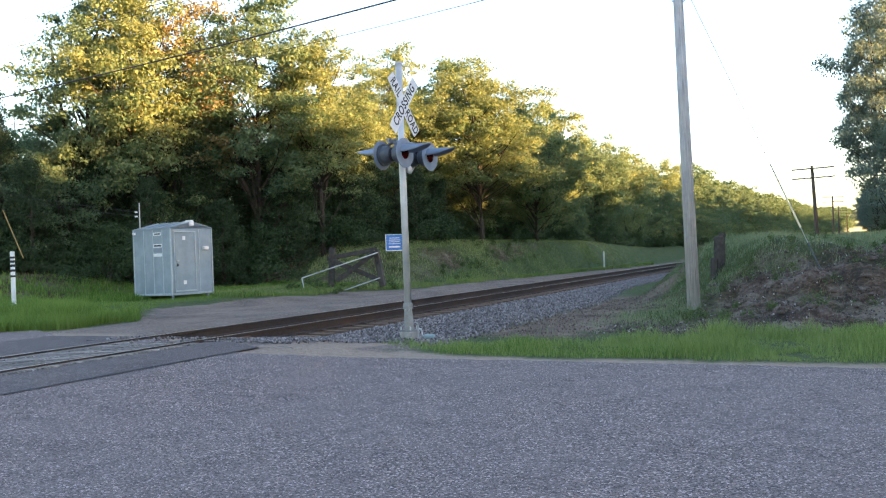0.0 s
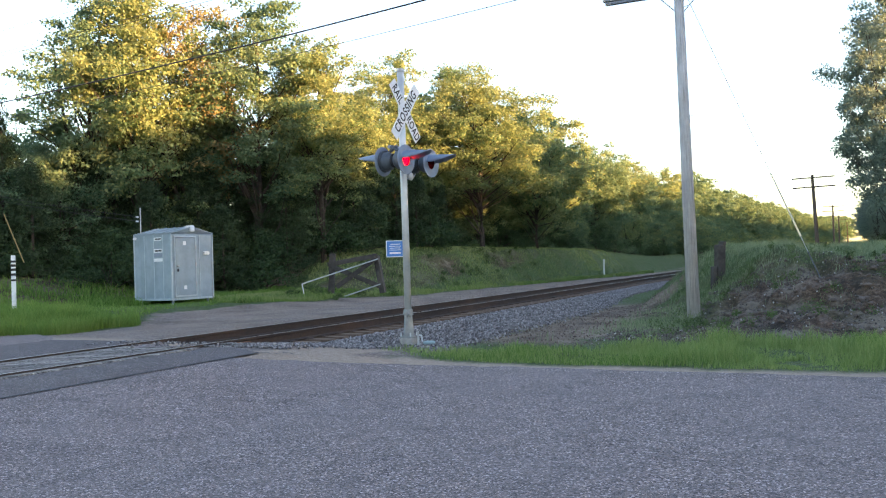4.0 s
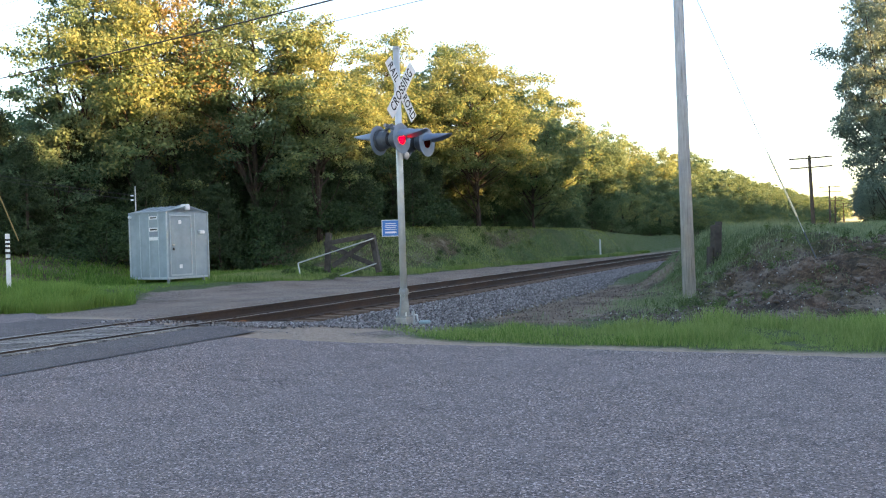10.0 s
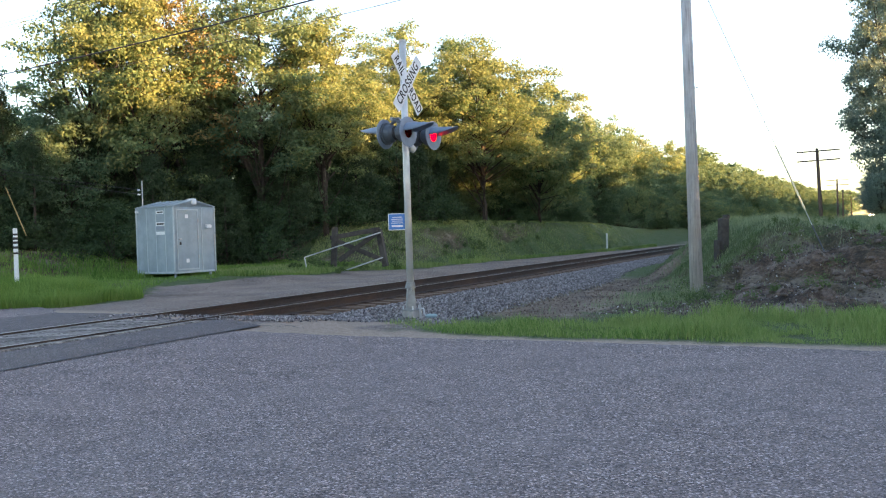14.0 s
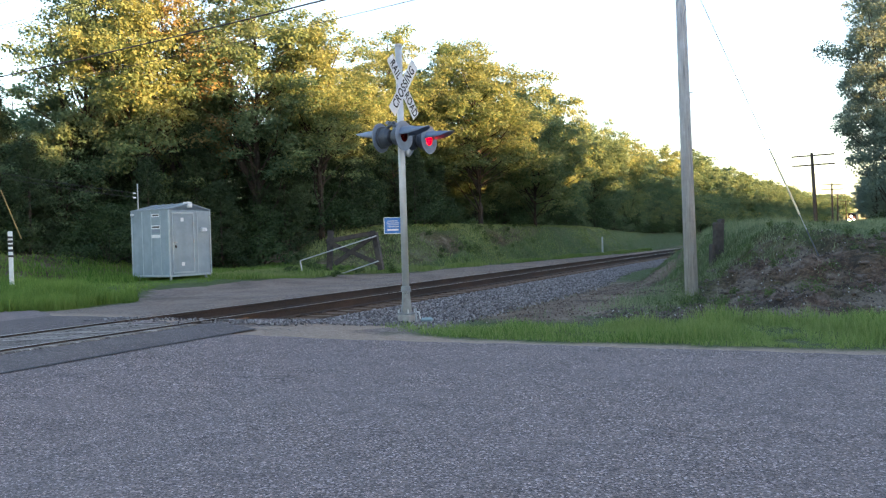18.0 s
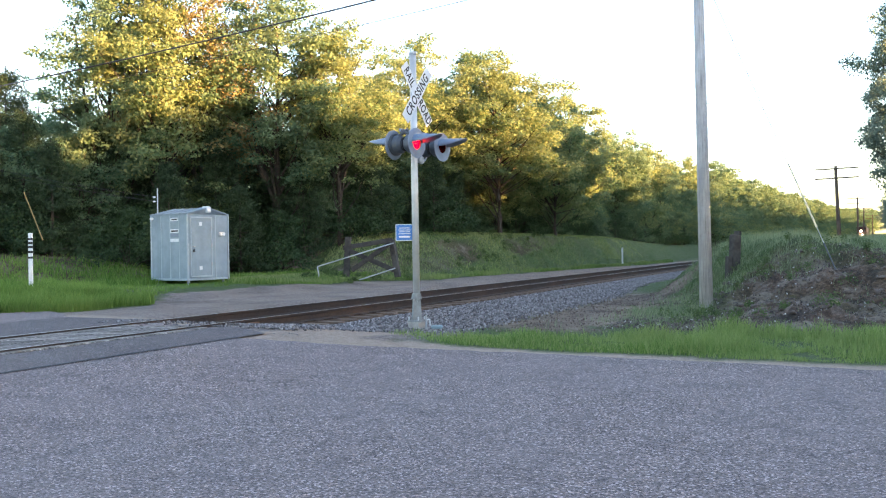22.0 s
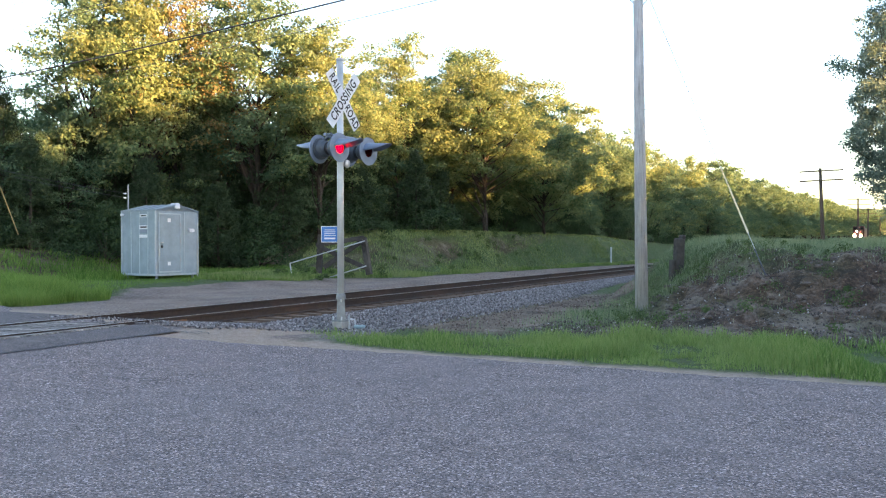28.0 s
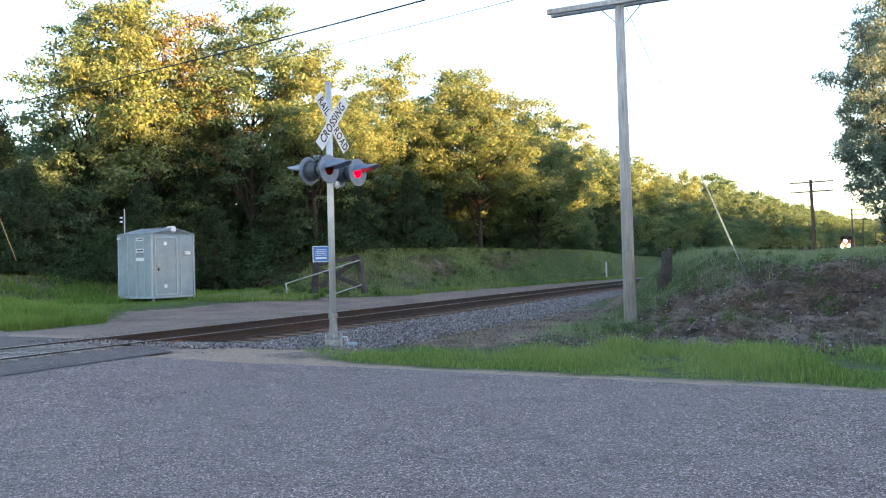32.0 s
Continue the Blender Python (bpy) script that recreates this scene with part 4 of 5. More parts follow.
for a, b in (((-0.08, -0.06, 0.95), (1.78, -0.06, 1.22)), ((0.15, -0.12, 0.85), (1.85, -0.12, 0.10)), ((0.25, -0.16, 0.12), (1.75, -0.16, 1.12))):
    part("rail_board", beam(bmesh.new(), a, b, 0.07, 0.17), M_OLDWOOD, fence)
for a, b in (((-0.95, -0.5, 0.28), (1.85, -0.25, 1.10)), ((-0.95, -0.5, 0.28), (-0.82, -0.6, -0.30)), ((0.35, -0.4, -0.30), (1.90, -0.25, 0.18))):
    part("pipe", tubed(a, b, 0.022, None, 8), M_GALV, fence, "bent galvanised pipe")
SB = Vector((6.448, 20.38, 0))
stump = thing("old_post", "weathered dark broken timber post on the mound", "post", pose(SB.x, SB.y, lay(SB.x, SB.y) - 0.3, 0, 3, 20))
bm = boxed(0.22, 0.20, 1.92 - lay(SB.x, SB.y), Matrix.Translation((0, 0, (1.92 - lay(SB.x, SB.y)) / 2)), 0.03)
box(bm, 0.09, 0.20, 0.10, Matrix.Translation((0.07, 0, 1.95 - lay(SB.x, SB.y))), 0.02)
part("timber", bm, M_OLDWOOD, stump)
part("side_timber", boxed(0.10, 0.15, 0.55, Matrix.Translation((-0.17, 0, 0.36)), 0.02), M_OLDWOOD, stump)


def marker(x, y, z0, z1, name, label, stripes):
    t = thing(name, label, "marker post", pose(x, y, 0))
    part("post", boxed(0.10, 0.05, z1 - z0, Matrix.Translation((0, 0, (z0 + z1) / 2)), 0.008), M_WHITE, t)
    for zz, hh in stripes:
        part("band", boxed(0.104, 0.056, hh, Matrix.Translation((0, 0, zz))), M_BLACK, t)
    return t


marker(-10.68, 20.8, 0.3, 1.95, "mile_post", "white wooden marker post with black bands", ((1.80, 0.05), (1.70, 0.06), (1.60, 0.06), (1.48, 0.06), (1.34, 0.05)))
x, y = xy(34.7, -3.8)
marker(x, y, lay(x, y) - 0.1, lay(x, y) + 1.15, "track_marker", "slim white marker post beside the track", ())


# ---- trees ----
def leaf_cloud(rs, clumps, per, spread, size, flat=0.6, slim=0.55):
    """Leaves gathered in clumps: two-triangle folded blades turned every way."""
    n = len(clumps) * per
    c = np.repeat(np.array([k[:3] for k in clumps]), per, 0)
    w = np.repeat(np.array([k[3] for k in clumps]), per)[:, None]
    d = rs.normal(size=(n, 3))
    d /= np.linalg.norm(d, axis=1)[:, None]
    rad = rs.rand(n, 1) ** 0.45
    pos = c + d * rad * w * spread * np.array([1, 1, flat])
    nrm = d * 0.55 + rs.normal(size=(n, 3)) * 0.5 + np.array([0, 0, 0.35])
    nrm /= np.linalg.norm(nrm, axis=1)[:, None]
    t = np.cross(nrm, rs.normal(size=(n, 3)))
    t /= np.linalg.norm(t, axis=1)[:, None] + 1e-6
    b = np.cross(nrm, t)
    sz = size * rs.uniform(0.6, 1.35, (n, 1))
    v = np.stack([pos - t * sz, pos - b * sz * slim + nrm * sz * 0.12, pos + t * sz, pos + b * sz * slim + nrm * sz * 0.12], 1).reshape(-1, 3)
    f = np.arange(n * 4).reshape(-1, 4)
    return v, f


def crown_pads(rs, h, base, width, count, axis_at):
    """Leafy pads near the skin of an uneven, lobed crown, some inside it, and the limbs that carry them."""
    pads, wood = [], []
    shift = rs.uniform(0, 60)
    cz, rz = base + 0.49 * (h - base), 0.51 * (h - base)
    while len(pads) < count:
        d = rs.normal(size=3)
        d /= np.linalg.norm(d)
        if d[2] < -0.8:
            continue
        k = Vector(d)
        lobe = 0.93 + 0.36 * noise.noise(k * 1.7 + Vector((shift, 0, 0))) + 0.26 * noise.noise(k * 3.6 + Vector((0, shift, 0)))
        r = lobe * (1 - 0.55 * rs.rand() ** 1.7)
        full = 1.0 - 0.12 * max(0.0, d[2]) + 0.14 * max(0.0, 0.5 - abs(d[2] - 0.35))
        c = axis_at(cz + d[2] * r * rz)
        p = Vector((c.x + d[0] * r * width * 0.5 * full, c.y + d[1] * r * width * 0.5 * full, cz + d[2] * r * rz))
        if p.z < base * 0.8 or p.z > h * 1.01:
            continue
        pads.append((*p, rs.uniform(0.38, 0.80) * (0.62 + 0.055 * width)))
        if len(pads) % 6 == 0:
            a = axis_at(max(base * 0.6, p.z - rs.uniform(0.10, 0.26) * h))
            mid = a.lerp(p, 0.5) + Vector((rs.uniform(-0.25, 0.25), rs.uniform(-0.25, 0.25), -0.12))
            wood.append(([a, mid, a.lerp(p, 0.92)], 0.020 + 0.007 * (p - a).length))
    return pads, wood


def pad_leaves(rs, pads, dens, size, slim=0.62):
    """Leaves on flat, domed pads: most lie near the upper skin, tipped outward."""
    counts = np.array([max(12, int(dens * p[3] ** 2)) for p in pads])
    n = int(counts.sum())
    c = np.repeat(np.array([p[:3] for p in pads]), counts, 0)
    w = np.repeat(np.array([p[3] for p in pads]), counts)[:, None]
    d = rs.normal(size=(n, 3))
    d[:, 2] = np.abs(d[:, 2]) * np.where(rs.rand(n) < 0.78, 1.0, -0.55)
    d /= np.linalg.norm(d, axis=1)[:, None]
    ragged = 0.75 + 0.45 * rs.rand(n, 1)
    pos = c + d * rs.rand(n, 1) ** 0.36 * w * ragged * np.array([1, 1, 0.66])
    nrm = d * 0.6 + rs.normal(size=(n, 3)) * 0.55 + np.array([0, 0, 0.45])
    nrm /= np.linalg.norm(nrm, axis=1)[:, None]
    t = np.cross(nrm, rs.normal(size=(n, 3)))
    t /= np.linalg.norm(t, axis=1)[:, None] + 1e-6
    b = np.cross(nrm, t)
    sz = size * rs.uniform(0.55, 1.35, (n, 1))
    v = np.stack([pos - t * sz, pos - b * sz * slim + nrm * sz * 0.14, pos + t * sz, pos + b * sz * slim + nrm * sz * 0.14], 1).reshape(-1, 3)
    return v, np.arange(n * 4).reshape(-1, 4)


def make_tree(seed, h, base, width, mat, pads_wanted=150, dens=330, size=0.075, forks=2, label="leafy oak in fresh spring leaf", name="oak_tree"):
    rs = np.random.RandomState(seed)
    t = thing(name, label, "tree", pose(0, 0, -500), "trees of the wood")
    bm = bmesh.new()
    lean = rs.uniform(-0.5, 0.5, 2)
    pts = [Vector((lean[0] * (k / 8) ** 2 + rs.uniform(-0.09, 0.09), lean[1] * (k / 8) ** 2 + rs.uniform(-0.09, 0.09), -0.3 + k / 8 * (h * 0.93 + 0.3))) for k in range(9)]

    def axis_at(z):
        u = min(0.999, max(0.0, (z + 0.3) / (h * 0.93 + 0.3))) * 8
        return pts[int(u)].lerp(pts[int(u) + 1], u - int(u))

    r0 = h * 0.0135
    sweep(bm, pts, r0, 8, r0 * 0.16)
    for k in range(forks):
        a = axis_at(h * rs.uniform(0.14, 0.30))
        g = rs.uniform(0, math.tau)
        o = Vector((math.cos(g), math.sin(g), 0)) * width * 0.17
        sweep(bm, [a, a.lerp(Vector((a.x, a.y, h * 0.5)), 0.5) + o * 0.7, Vector((a.x, a.y, h * 0.55)) + o, Vector((a.x, a.y, h * 0.82)) + o * 1.5], r0 * 0.62, 6, r0 * 0.14)
    pads, wood = crown_pads(rs, h, base, width, pads_wanted, axis_at)
    for ends, r in wood:
        sweep(bm, ends, r, 5, 0.010)
    part("trunk", bm, M_BARK, t)
    v, f = pad_leaves(rs, pads, dens, size)
    c = new("crown", raw_mesh("crown", v, f, mat))
    c.parent = t
    return t


def make_shrub(seed, h, width, mat, name, label, clumps=36, per=200, size=0.052):
    rs = np.random.RandomState(seed)
    t = thing(name, label, "shrub", pose(0, 0, -500), "undergrowth")
    cl = []
    while len(cl) < clumps:
        x, y = rs.normal(size=2) * width * 0.28
        z = rs.uniform(0.12, 1.0) * h * max(0.25, 1 - (x * x + y * y) / (width * width * 0.3))
        cl.append((x, y, z, rs.uniform(0.5, 1.0)))
    bm = bmesh.new()
    for k in cl[::3]:
        sweep(bm, [(0, 0, -0.2), (k[0] * 0.4, k[1] * 0.4, k[2] * 0.5), k[:3]], 0.03, 5, 0.008)
    part("stem", bm, M_BARK, t)
    v, f = leaf_cloud(rs, cl, per, 0.7, size, 0.75)
    c = new("crown", raw_mesh("crown", v, f, mat))
    c.parent = t
    return t


def make_pine(seed, h, width):
    rs = np.random.RandomState(seed)
    t = thing("young_pine", "dark green young pine at the wood's edge", "tree", pose(0, 0, -500), "young pines")
    bm = bmesh.new()
    sweep(bm, [(0, 0, -0.2), (0.03, 0.02, h * 0.5), (0, 0, h)], 0.07, 6, 0.012)
    cl = []
    for k in range(int(h * 5)):
        zz = h * (0.08 + 0.9 * k / (h * 5))
        for j in range(5):
            a = rs.uniform(0, math.tau)
            r = width * 0.5 * (1 - zz / h) ** 0.8 * rs.uniform(0.5, 1.05) + 0.05
            cl.append((r * math.cos(a), r * math.sin(a), zz - 0.1 * r, 0.42))
            if j == 0:
                sweep(bm, [(0, 0, zz), (r * math.cos(a), r * math.sin(a), zz - 0.1 * r)], 0.018, 4, 0.006)
    part("trunk", bm, M_BARK, t)
    v, f = leaf_cloud(rs, cl, 75, 0.75, 0.12, 0.7, 0.10)
    c = new("crown", raw_mesh("crown", v, f, M_PINE))
    c.parent = t
    return t


def put(src, x, y, sc=1.0, turn=0.0, sz=None, dz=0.0, label=""):
    m = Matrix.Translation((x, y, lay(x, y) - 0.05 + dz)) @ pose(0, 0, 0, 0, 0, turn) @ Matrix.Diagonal((sc, sc, sz or sc, 1))
    ob = copy_thing(src, m)
    if label:
        ob["label"] = label
    return ob


def drop_source(src):
    for o in list(src.children_recursive) + [src]:
        bpy.data.objects.remove(o)


rnd = random.Random(11)
KINDS = [make_tree(1, 13.0, 2.4, 6.2, M_LEAF2, 250, 400), make_tree(2, 13.0, 2.0, 6.0, M_LEAF, 260, 420), make_tree(3, 13.0, 3.0, 6.6, M_YOUNG, 200, 260, 0.07, 3, "thin oak in bronze young leaf"), make_tree(4, 12.5, 1.4, 8.6, M_LEAF2, 360, 380), make_tree(6, 12.0, 1.0, 7.4, M_LEAF2, 300, 380), make_tree(13, 8.6, 0.6, 7.6, M_LEAF2, 270, 330, 0.085), make_tree(14, 8.6, 0.6, 7.8, M_LEAF, 270, 330, 0.085)]
LOW = [make_tree(11, 6.0, 0.5, 4.4, M_LEAF, 80, 330, 0.07, 1, "young broad-leaved tree at the wood's edge", "young_tree"), make_tree(12, 5.0, 0.4, 4.6, M_LEAF2, 75, 320, 0.07, 1, "young broad-leaved tree at the wood's edge", "young_tree")]
DARK = [make_tree(5, 13.5, 0.5, 9.0, M_HAZELEAF, 330, 330, 0.085, 2)]
FAR = [make_tree(7, 12.5, 1.0, 8.0, M_LEAF, 230, 120, 0.14, 1, "green oak further along the line", "distant_oak"), make_tree(8, 12.5, 0.8, 8.2, M_LEAF, 230, 120, 0.14, 1, "green oak further along the line", "distant_oak")]
SCREEN = [make_tree(9, 13.5, 0.6, 9.5, M_LEAF, 150, 95, 0.34, 0, "unseen broad tree added to block the low sun", "woodland_tree")]
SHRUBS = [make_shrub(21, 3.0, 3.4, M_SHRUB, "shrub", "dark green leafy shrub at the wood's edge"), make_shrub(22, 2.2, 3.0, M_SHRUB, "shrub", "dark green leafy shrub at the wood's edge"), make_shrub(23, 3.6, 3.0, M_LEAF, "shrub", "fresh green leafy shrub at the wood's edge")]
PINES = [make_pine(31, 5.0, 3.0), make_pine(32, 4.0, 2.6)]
BUILT = {0: (13.0, 6.2), 1: (13.0, 6.0), 2: (13.0, 6.6), 3: (12.5, 8.6), 4: (12.0, 7.4), 5: (8.6, 7.6), 6: (8.6, 7.8)}


def stand(kind, x, y, top, wide, src=None):
    """A tree of the wood with its top at that height over the datum and that width."""
    h, w = BUILT[kind] if src is None else (12.5, 8.1)
    g = lay(x, y)
    put(KINDS[kind] if src is None else src, x, y, wide / w, rnd.uniform(0, 360), sz=(top - g) / h)


# the oaks behind the hut, then those along the line, each in its place
for kind, x, y, top, wide in (
        (1, -14.4, 33.9, 12.8, 4.8), (0, -12.6, 34.8, 13.8, 6.0), (2, -10.9, 36.4, 13.4, 6.6), (1, -8.1, 36.2, 13.2, 6.2), (0, -5.6, 37.4, 11.7, 5.4),
        (4, -2.6, 46.4, 13.0, 6.4), (1, -0.2, 51.0, 12.9, 6.2), (3, 1.9, 48.0, 12.7, 8.2), (5, 5.6, 54.5, 9.8, 6.8)):
    stand(kind, x, y, top, wide)
# the rows behind
for k, (x, y, top, wide) in enumerate((
        (-20.5, 43.0, 7.6, 6.0), (-16.6, 42.0, 9.4, 6.0), (-12.6, 43.5, 9.4, 6.4), (-8.6, 44.0, 9.6, 6.2), (-4.9, 44.0, 10.2, 5.6), (-5.6, 52.5, 11.0, 7.0),
        (-0.6, 56.5, 12.4, 7.6), (3.9, 58.5, 11.9, 7.6))):
    stand(0, x, y, top, wide, KINDS[k % 2] if y < 50 else FAR[k % 2])
# the wood runs on along the line
for k, (s, n, h, wide) in enumerate(((41.0, -10.0, 12.0, 7.8), (52.0, -9.6, 11.2, 7.4), (62.0, -9.8, 11.8, 7.8), (73.0, -9.6, 10.4, 7.6), (85.0, -10.0, 11.4, 8.2), (98.0, -9.8, 10.8, 8.2))):
    x, y = xy(s, n)
    stand(5 + k % 2, x, y, h + CLIMB * max(0.0, s - 60.0) + 0.6, wide)
for k in range(7):
    x, y = xy(40.0 + 9.5 * k, -17.5 + rnd.uniform(-1.5, 1.5))
    stand(0, x, y, rnd.uniform(10.6, 12.0) + 0.03 * k * k, 8.0, FAR[k % 2])
s, k = 110.0, 0
while s < 420:
    for row in (-10.0, -18.0):
        x, y = xy(s + rnd.uniform(-2.5, 2.5), row + rnd.uniform(-1.0, 1.0))
        put(FAR[k % 2], x, y, rnd.uniform(0.95, 1.2), rnd.uniform(0, 360), sz=rnd.uniform(0.84, 1.0))
        k += 1
    s += 7.5 if s < 200 else 12.0

EDGE = [(-22.0, 26.6), (-16.0, 29.0), (-12.0, 31.6), (-8.4, 34.4), (-4.4, 38.6), (-1.5, 42.6)] + [xy(s, n) for s, n in ((20.5, -9.4), (28.0, -8.6), (37.0, -7.8), (50.0, -7.6), (70.0, -7.4), (95.0, -7.4), (160.0, -8.0))]


def edge_at(d):
    """A place d metres along the wood's edge, and the way into the wood."""
    for a, b in zip(EDGE, EDGE[1:]):
        a, b = Vector(a), Vector(b)
        n = (b - a).length
        w = (b - a) / n
        if d < n:
            return a + w * d, Vector((-w.y, w.x))
        d -= n
    return b, Vector((-w.y, w.x))


def along(d0, d1, pitch, depth, jitter, sources, lo, hi, sz=1.0):
    d, k = d0, 0
    while d < d1:
        p, w = edge_at(d + rnd.uniform(-0.4, 0.4) * pitch)
        p = p + w * (depth + rnd.uniform(-jitter, jitter))
        sc = rnd.uniform(lo, hi)
        put(sources[k % len(sources)], p.x, p.y, sc, rnd.uniform(0, 360), sz=sc * sz)
        d += pitch
        k += 1


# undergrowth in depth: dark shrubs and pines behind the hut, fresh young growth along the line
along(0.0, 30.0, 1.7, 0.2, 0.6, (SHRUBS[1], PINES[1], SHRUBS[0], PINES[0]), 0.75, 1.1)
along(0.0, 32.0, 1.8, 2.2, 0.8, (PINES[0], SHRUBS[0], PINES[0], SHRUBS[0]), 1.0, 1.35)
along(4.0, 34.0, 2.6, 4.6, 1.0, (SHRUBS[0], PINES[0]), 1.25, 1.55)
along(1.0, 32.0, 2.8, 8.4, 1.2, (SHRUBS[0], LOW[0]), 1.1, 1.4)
along(3.0, 30.0, 5.0, 1.5, 0.8, (LOW[1], LOW[0]), 0.62, 0.85)
along(31.0, 56.0, 2.4, 0.8, 0.6, (SHRUBS[1], SHRUBS[2], LOW[1], SHRUBS[0]), 0.5, 0.8)
along(31.0, 60.0, 2.4, 3.2, 0.9, (SHRUBS[0], LOW[1], SHRUBS[2], LOW[0], PINES[1]), 0.8, 1.1)
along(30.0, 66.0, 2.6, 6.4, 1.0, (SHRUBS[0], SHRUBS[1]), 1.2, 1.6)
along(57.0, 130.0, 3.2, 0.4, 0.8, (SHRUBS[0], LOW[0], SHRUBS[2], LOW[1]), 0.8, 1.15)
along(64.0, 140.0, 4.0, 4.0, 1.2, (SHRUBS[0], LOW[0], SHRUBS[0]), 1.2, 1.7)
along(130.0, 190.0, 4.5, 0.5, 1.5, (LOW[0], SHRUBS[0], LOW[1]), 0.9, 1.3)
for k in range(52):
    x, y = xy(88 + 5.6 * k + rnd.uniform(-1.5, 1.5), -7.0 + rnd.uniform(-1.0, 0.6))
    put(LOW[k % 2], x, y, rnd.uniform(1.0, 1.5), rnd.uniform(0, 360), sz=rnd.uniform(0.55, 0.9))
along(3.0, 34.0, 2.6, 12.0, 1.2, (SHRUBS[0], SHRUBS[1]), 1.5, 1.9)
# low growth where the wood thins out
for x, y, sc in ((-17.2, 31.4, 0.95), (-15.6, 30.9, 0.80), (-19.0, 33.5, 0.9), (-21.5, 33.0, 0.95), (-24.0, 34.0, 1.0), (-27.0, 36.0, 1.1)):
    put(LOW[0], x, y, sc, rnd.uniform(0, 360))
# out-of-view trees added on the sun's side of the line to cast shade
for row in range(3):
    for k in range(34):
        x, y = 46 + 8 * row + rnd.uniform(-2, 2), -70 + 4.1 * k + rnd.uniform(-1.5, 1.5)
        if x > 0.62 * y + 8:
            put(SCREEN[0], x, y, rnd.uniform(0.93, 1.05) * (1.16 - 0.10 * step(7, 14, y) - 0.28 * step(20, 30, y)), rnd.uniform(0, 360))
for k in range(84):
    x, y = xy(14 + 4.4 * k, 26.5 + 7 * (k % 2) + rnd.uniform(-1, 2))
    put(SCREEN[0], x, y, rnd.uniform(0.95, 1.05) * (0.70 + 0.25 * step(40, 62, 14 + 4.4 * k)), rnd.uniform(0, 360))
for k in range(26):
    x, y = xy(22 + 3.6 * k, 24.0 + rnd.uniform(-0.8, 0.8))
    put(SCREEN[0], x, y, rnd.uniform(0.42, 0.5), rnd.uniform(0, 360))
# the trees that stand in view on the sun's side of the line
for x, y, sc, sz in ((23.3, 44.2, 0.74, 0.98), (28.6, 44.6, 0.95, 1.08), (27.8, 47.4, 0.95, 1.10), (25.4, 44.6, 0.40, 0.42), (26.4, 43.8, 0.45, 0.45)):
    put(DARK[0], x, y, sc, rnd.uniform(0, 360), sz=sz, label="dark tree against the evening light")
for k in range(9):
    put(SHRUBS[0], 24.4 + 0.7 * k, 45.2 - 0.25 * k + rnd.uniform(-0.8, 0.8), rnd.uniform(0.6, 0.9), rnd.uniform(0, 360))
for k in range(14):
    x, y = xy(92 + 13 * k, 13.6 + rnd.uniform(0, 2) + 0.15 * k)
    put(DARK[0], x, y, rnd.uniform(0.45, 0.58), rnd.uniform(0, 360))
for src in KINDS + LOW + DARK + FAR + SCREEN + SHRUBS + PINES:
    drop_source(src)


# ---- grass ----
def blades(name, count, place, lo, hi, mat, label, seed, width=0.006):
    r = np.random.RandomState(seed)
    P = []
    while len(P) < count:
        p = place(r)
        if p is not None:
            P.append(p)
    P = np.array(P)
    n = len(P)
    a = r.uniform(0, math.tau, n)
    h = r.uniform(lo, hi, n) * P[:, 3]
    lean = r.uniform(0.05, 0.55, n) * h
    la = r.uniform(0, math.tau, n)
    side = np.stack([np.cos(a), np.sin(a), np.zeros(n)], 1) * (width * (0.6 + r.rand(n)))[:, None]
    out = np.stack([np.cos(la), np.sin(la), np.zeros(n)], 1)
    b = P[:, :3]
    m = b + out * (lean * 0.35)[:, None] + np.array([0, 0, 1]) * (h * 0.6)[:, None]
    t = b + out * lean[:, None] + np.array([0, 0, 1]) * h[:, None]
    v = np.stack([b - side, b + side, m + side * 0.8, m - side * 0.8, t], 1).reshape(-1, 3)
    k = np.arange(n)[:, None] * 5
    f = np.concatenate([k + np.array([[0, 1, 2]]), k + np.array([[0, 2, 3]]), k + np.array([[3, 2, 4]])])
    me = raw_mesh(name, v, f, mat)
    return tagged(new(name, me), label, "grass", kind="stuff")


def verge(r):
    e = r.uniform(-11.5, 6.0)
    q = r.uniform(10.1, 15.0)
    x, y = ED.x * e + EQ.x * q, ED.y * e + EQ.y * q
    sn_ = sn(x, y)
    if sn_[1] < 3.0 or q < 10.80 - 0.40 * step(-0.3, -1.3, x) + 0.16 * nz(x, y, 1.5) + 0.08 * nz(x, y, 5.0) + 0.05 * abs(r.randn()):
        return None
    if q > 12.2 + 0.7 * nz(x, y, 0.8) + 0.4 * nz(x, y, 2.2) + 2.2 * step(1.5, 5.5, x):
        return None
    dense = 0.55 + 0.9 * nz(x, y, 0.9, 3.0)
    dense -= 0.85 * (1 - step(-1.2, 1.2, x))
    if r.rand() > dense + (0.3 if q < 13.5 else 0.0) or (q > 14.0 and r.rand() > 0.35):
        return None
    return x, y, lay(x, y) - 0.02, 0.3 + (0.45 + 0.4 * step(-1.0, 4.0, x)) * step(10.6, 11.5, q) * (0.70 + 1.3 * nz(x, y, 0.8, 1.0) + 0.7 * nz(x, y, 2.4, 2.0) + 0.5 * nz(x, y, 6.0, 3.0))


blades("verge_grass", 56000, verge, 0.04, 0.21, M_GRASS, "fresh green grass verge beside the road", 41, 0.0045)


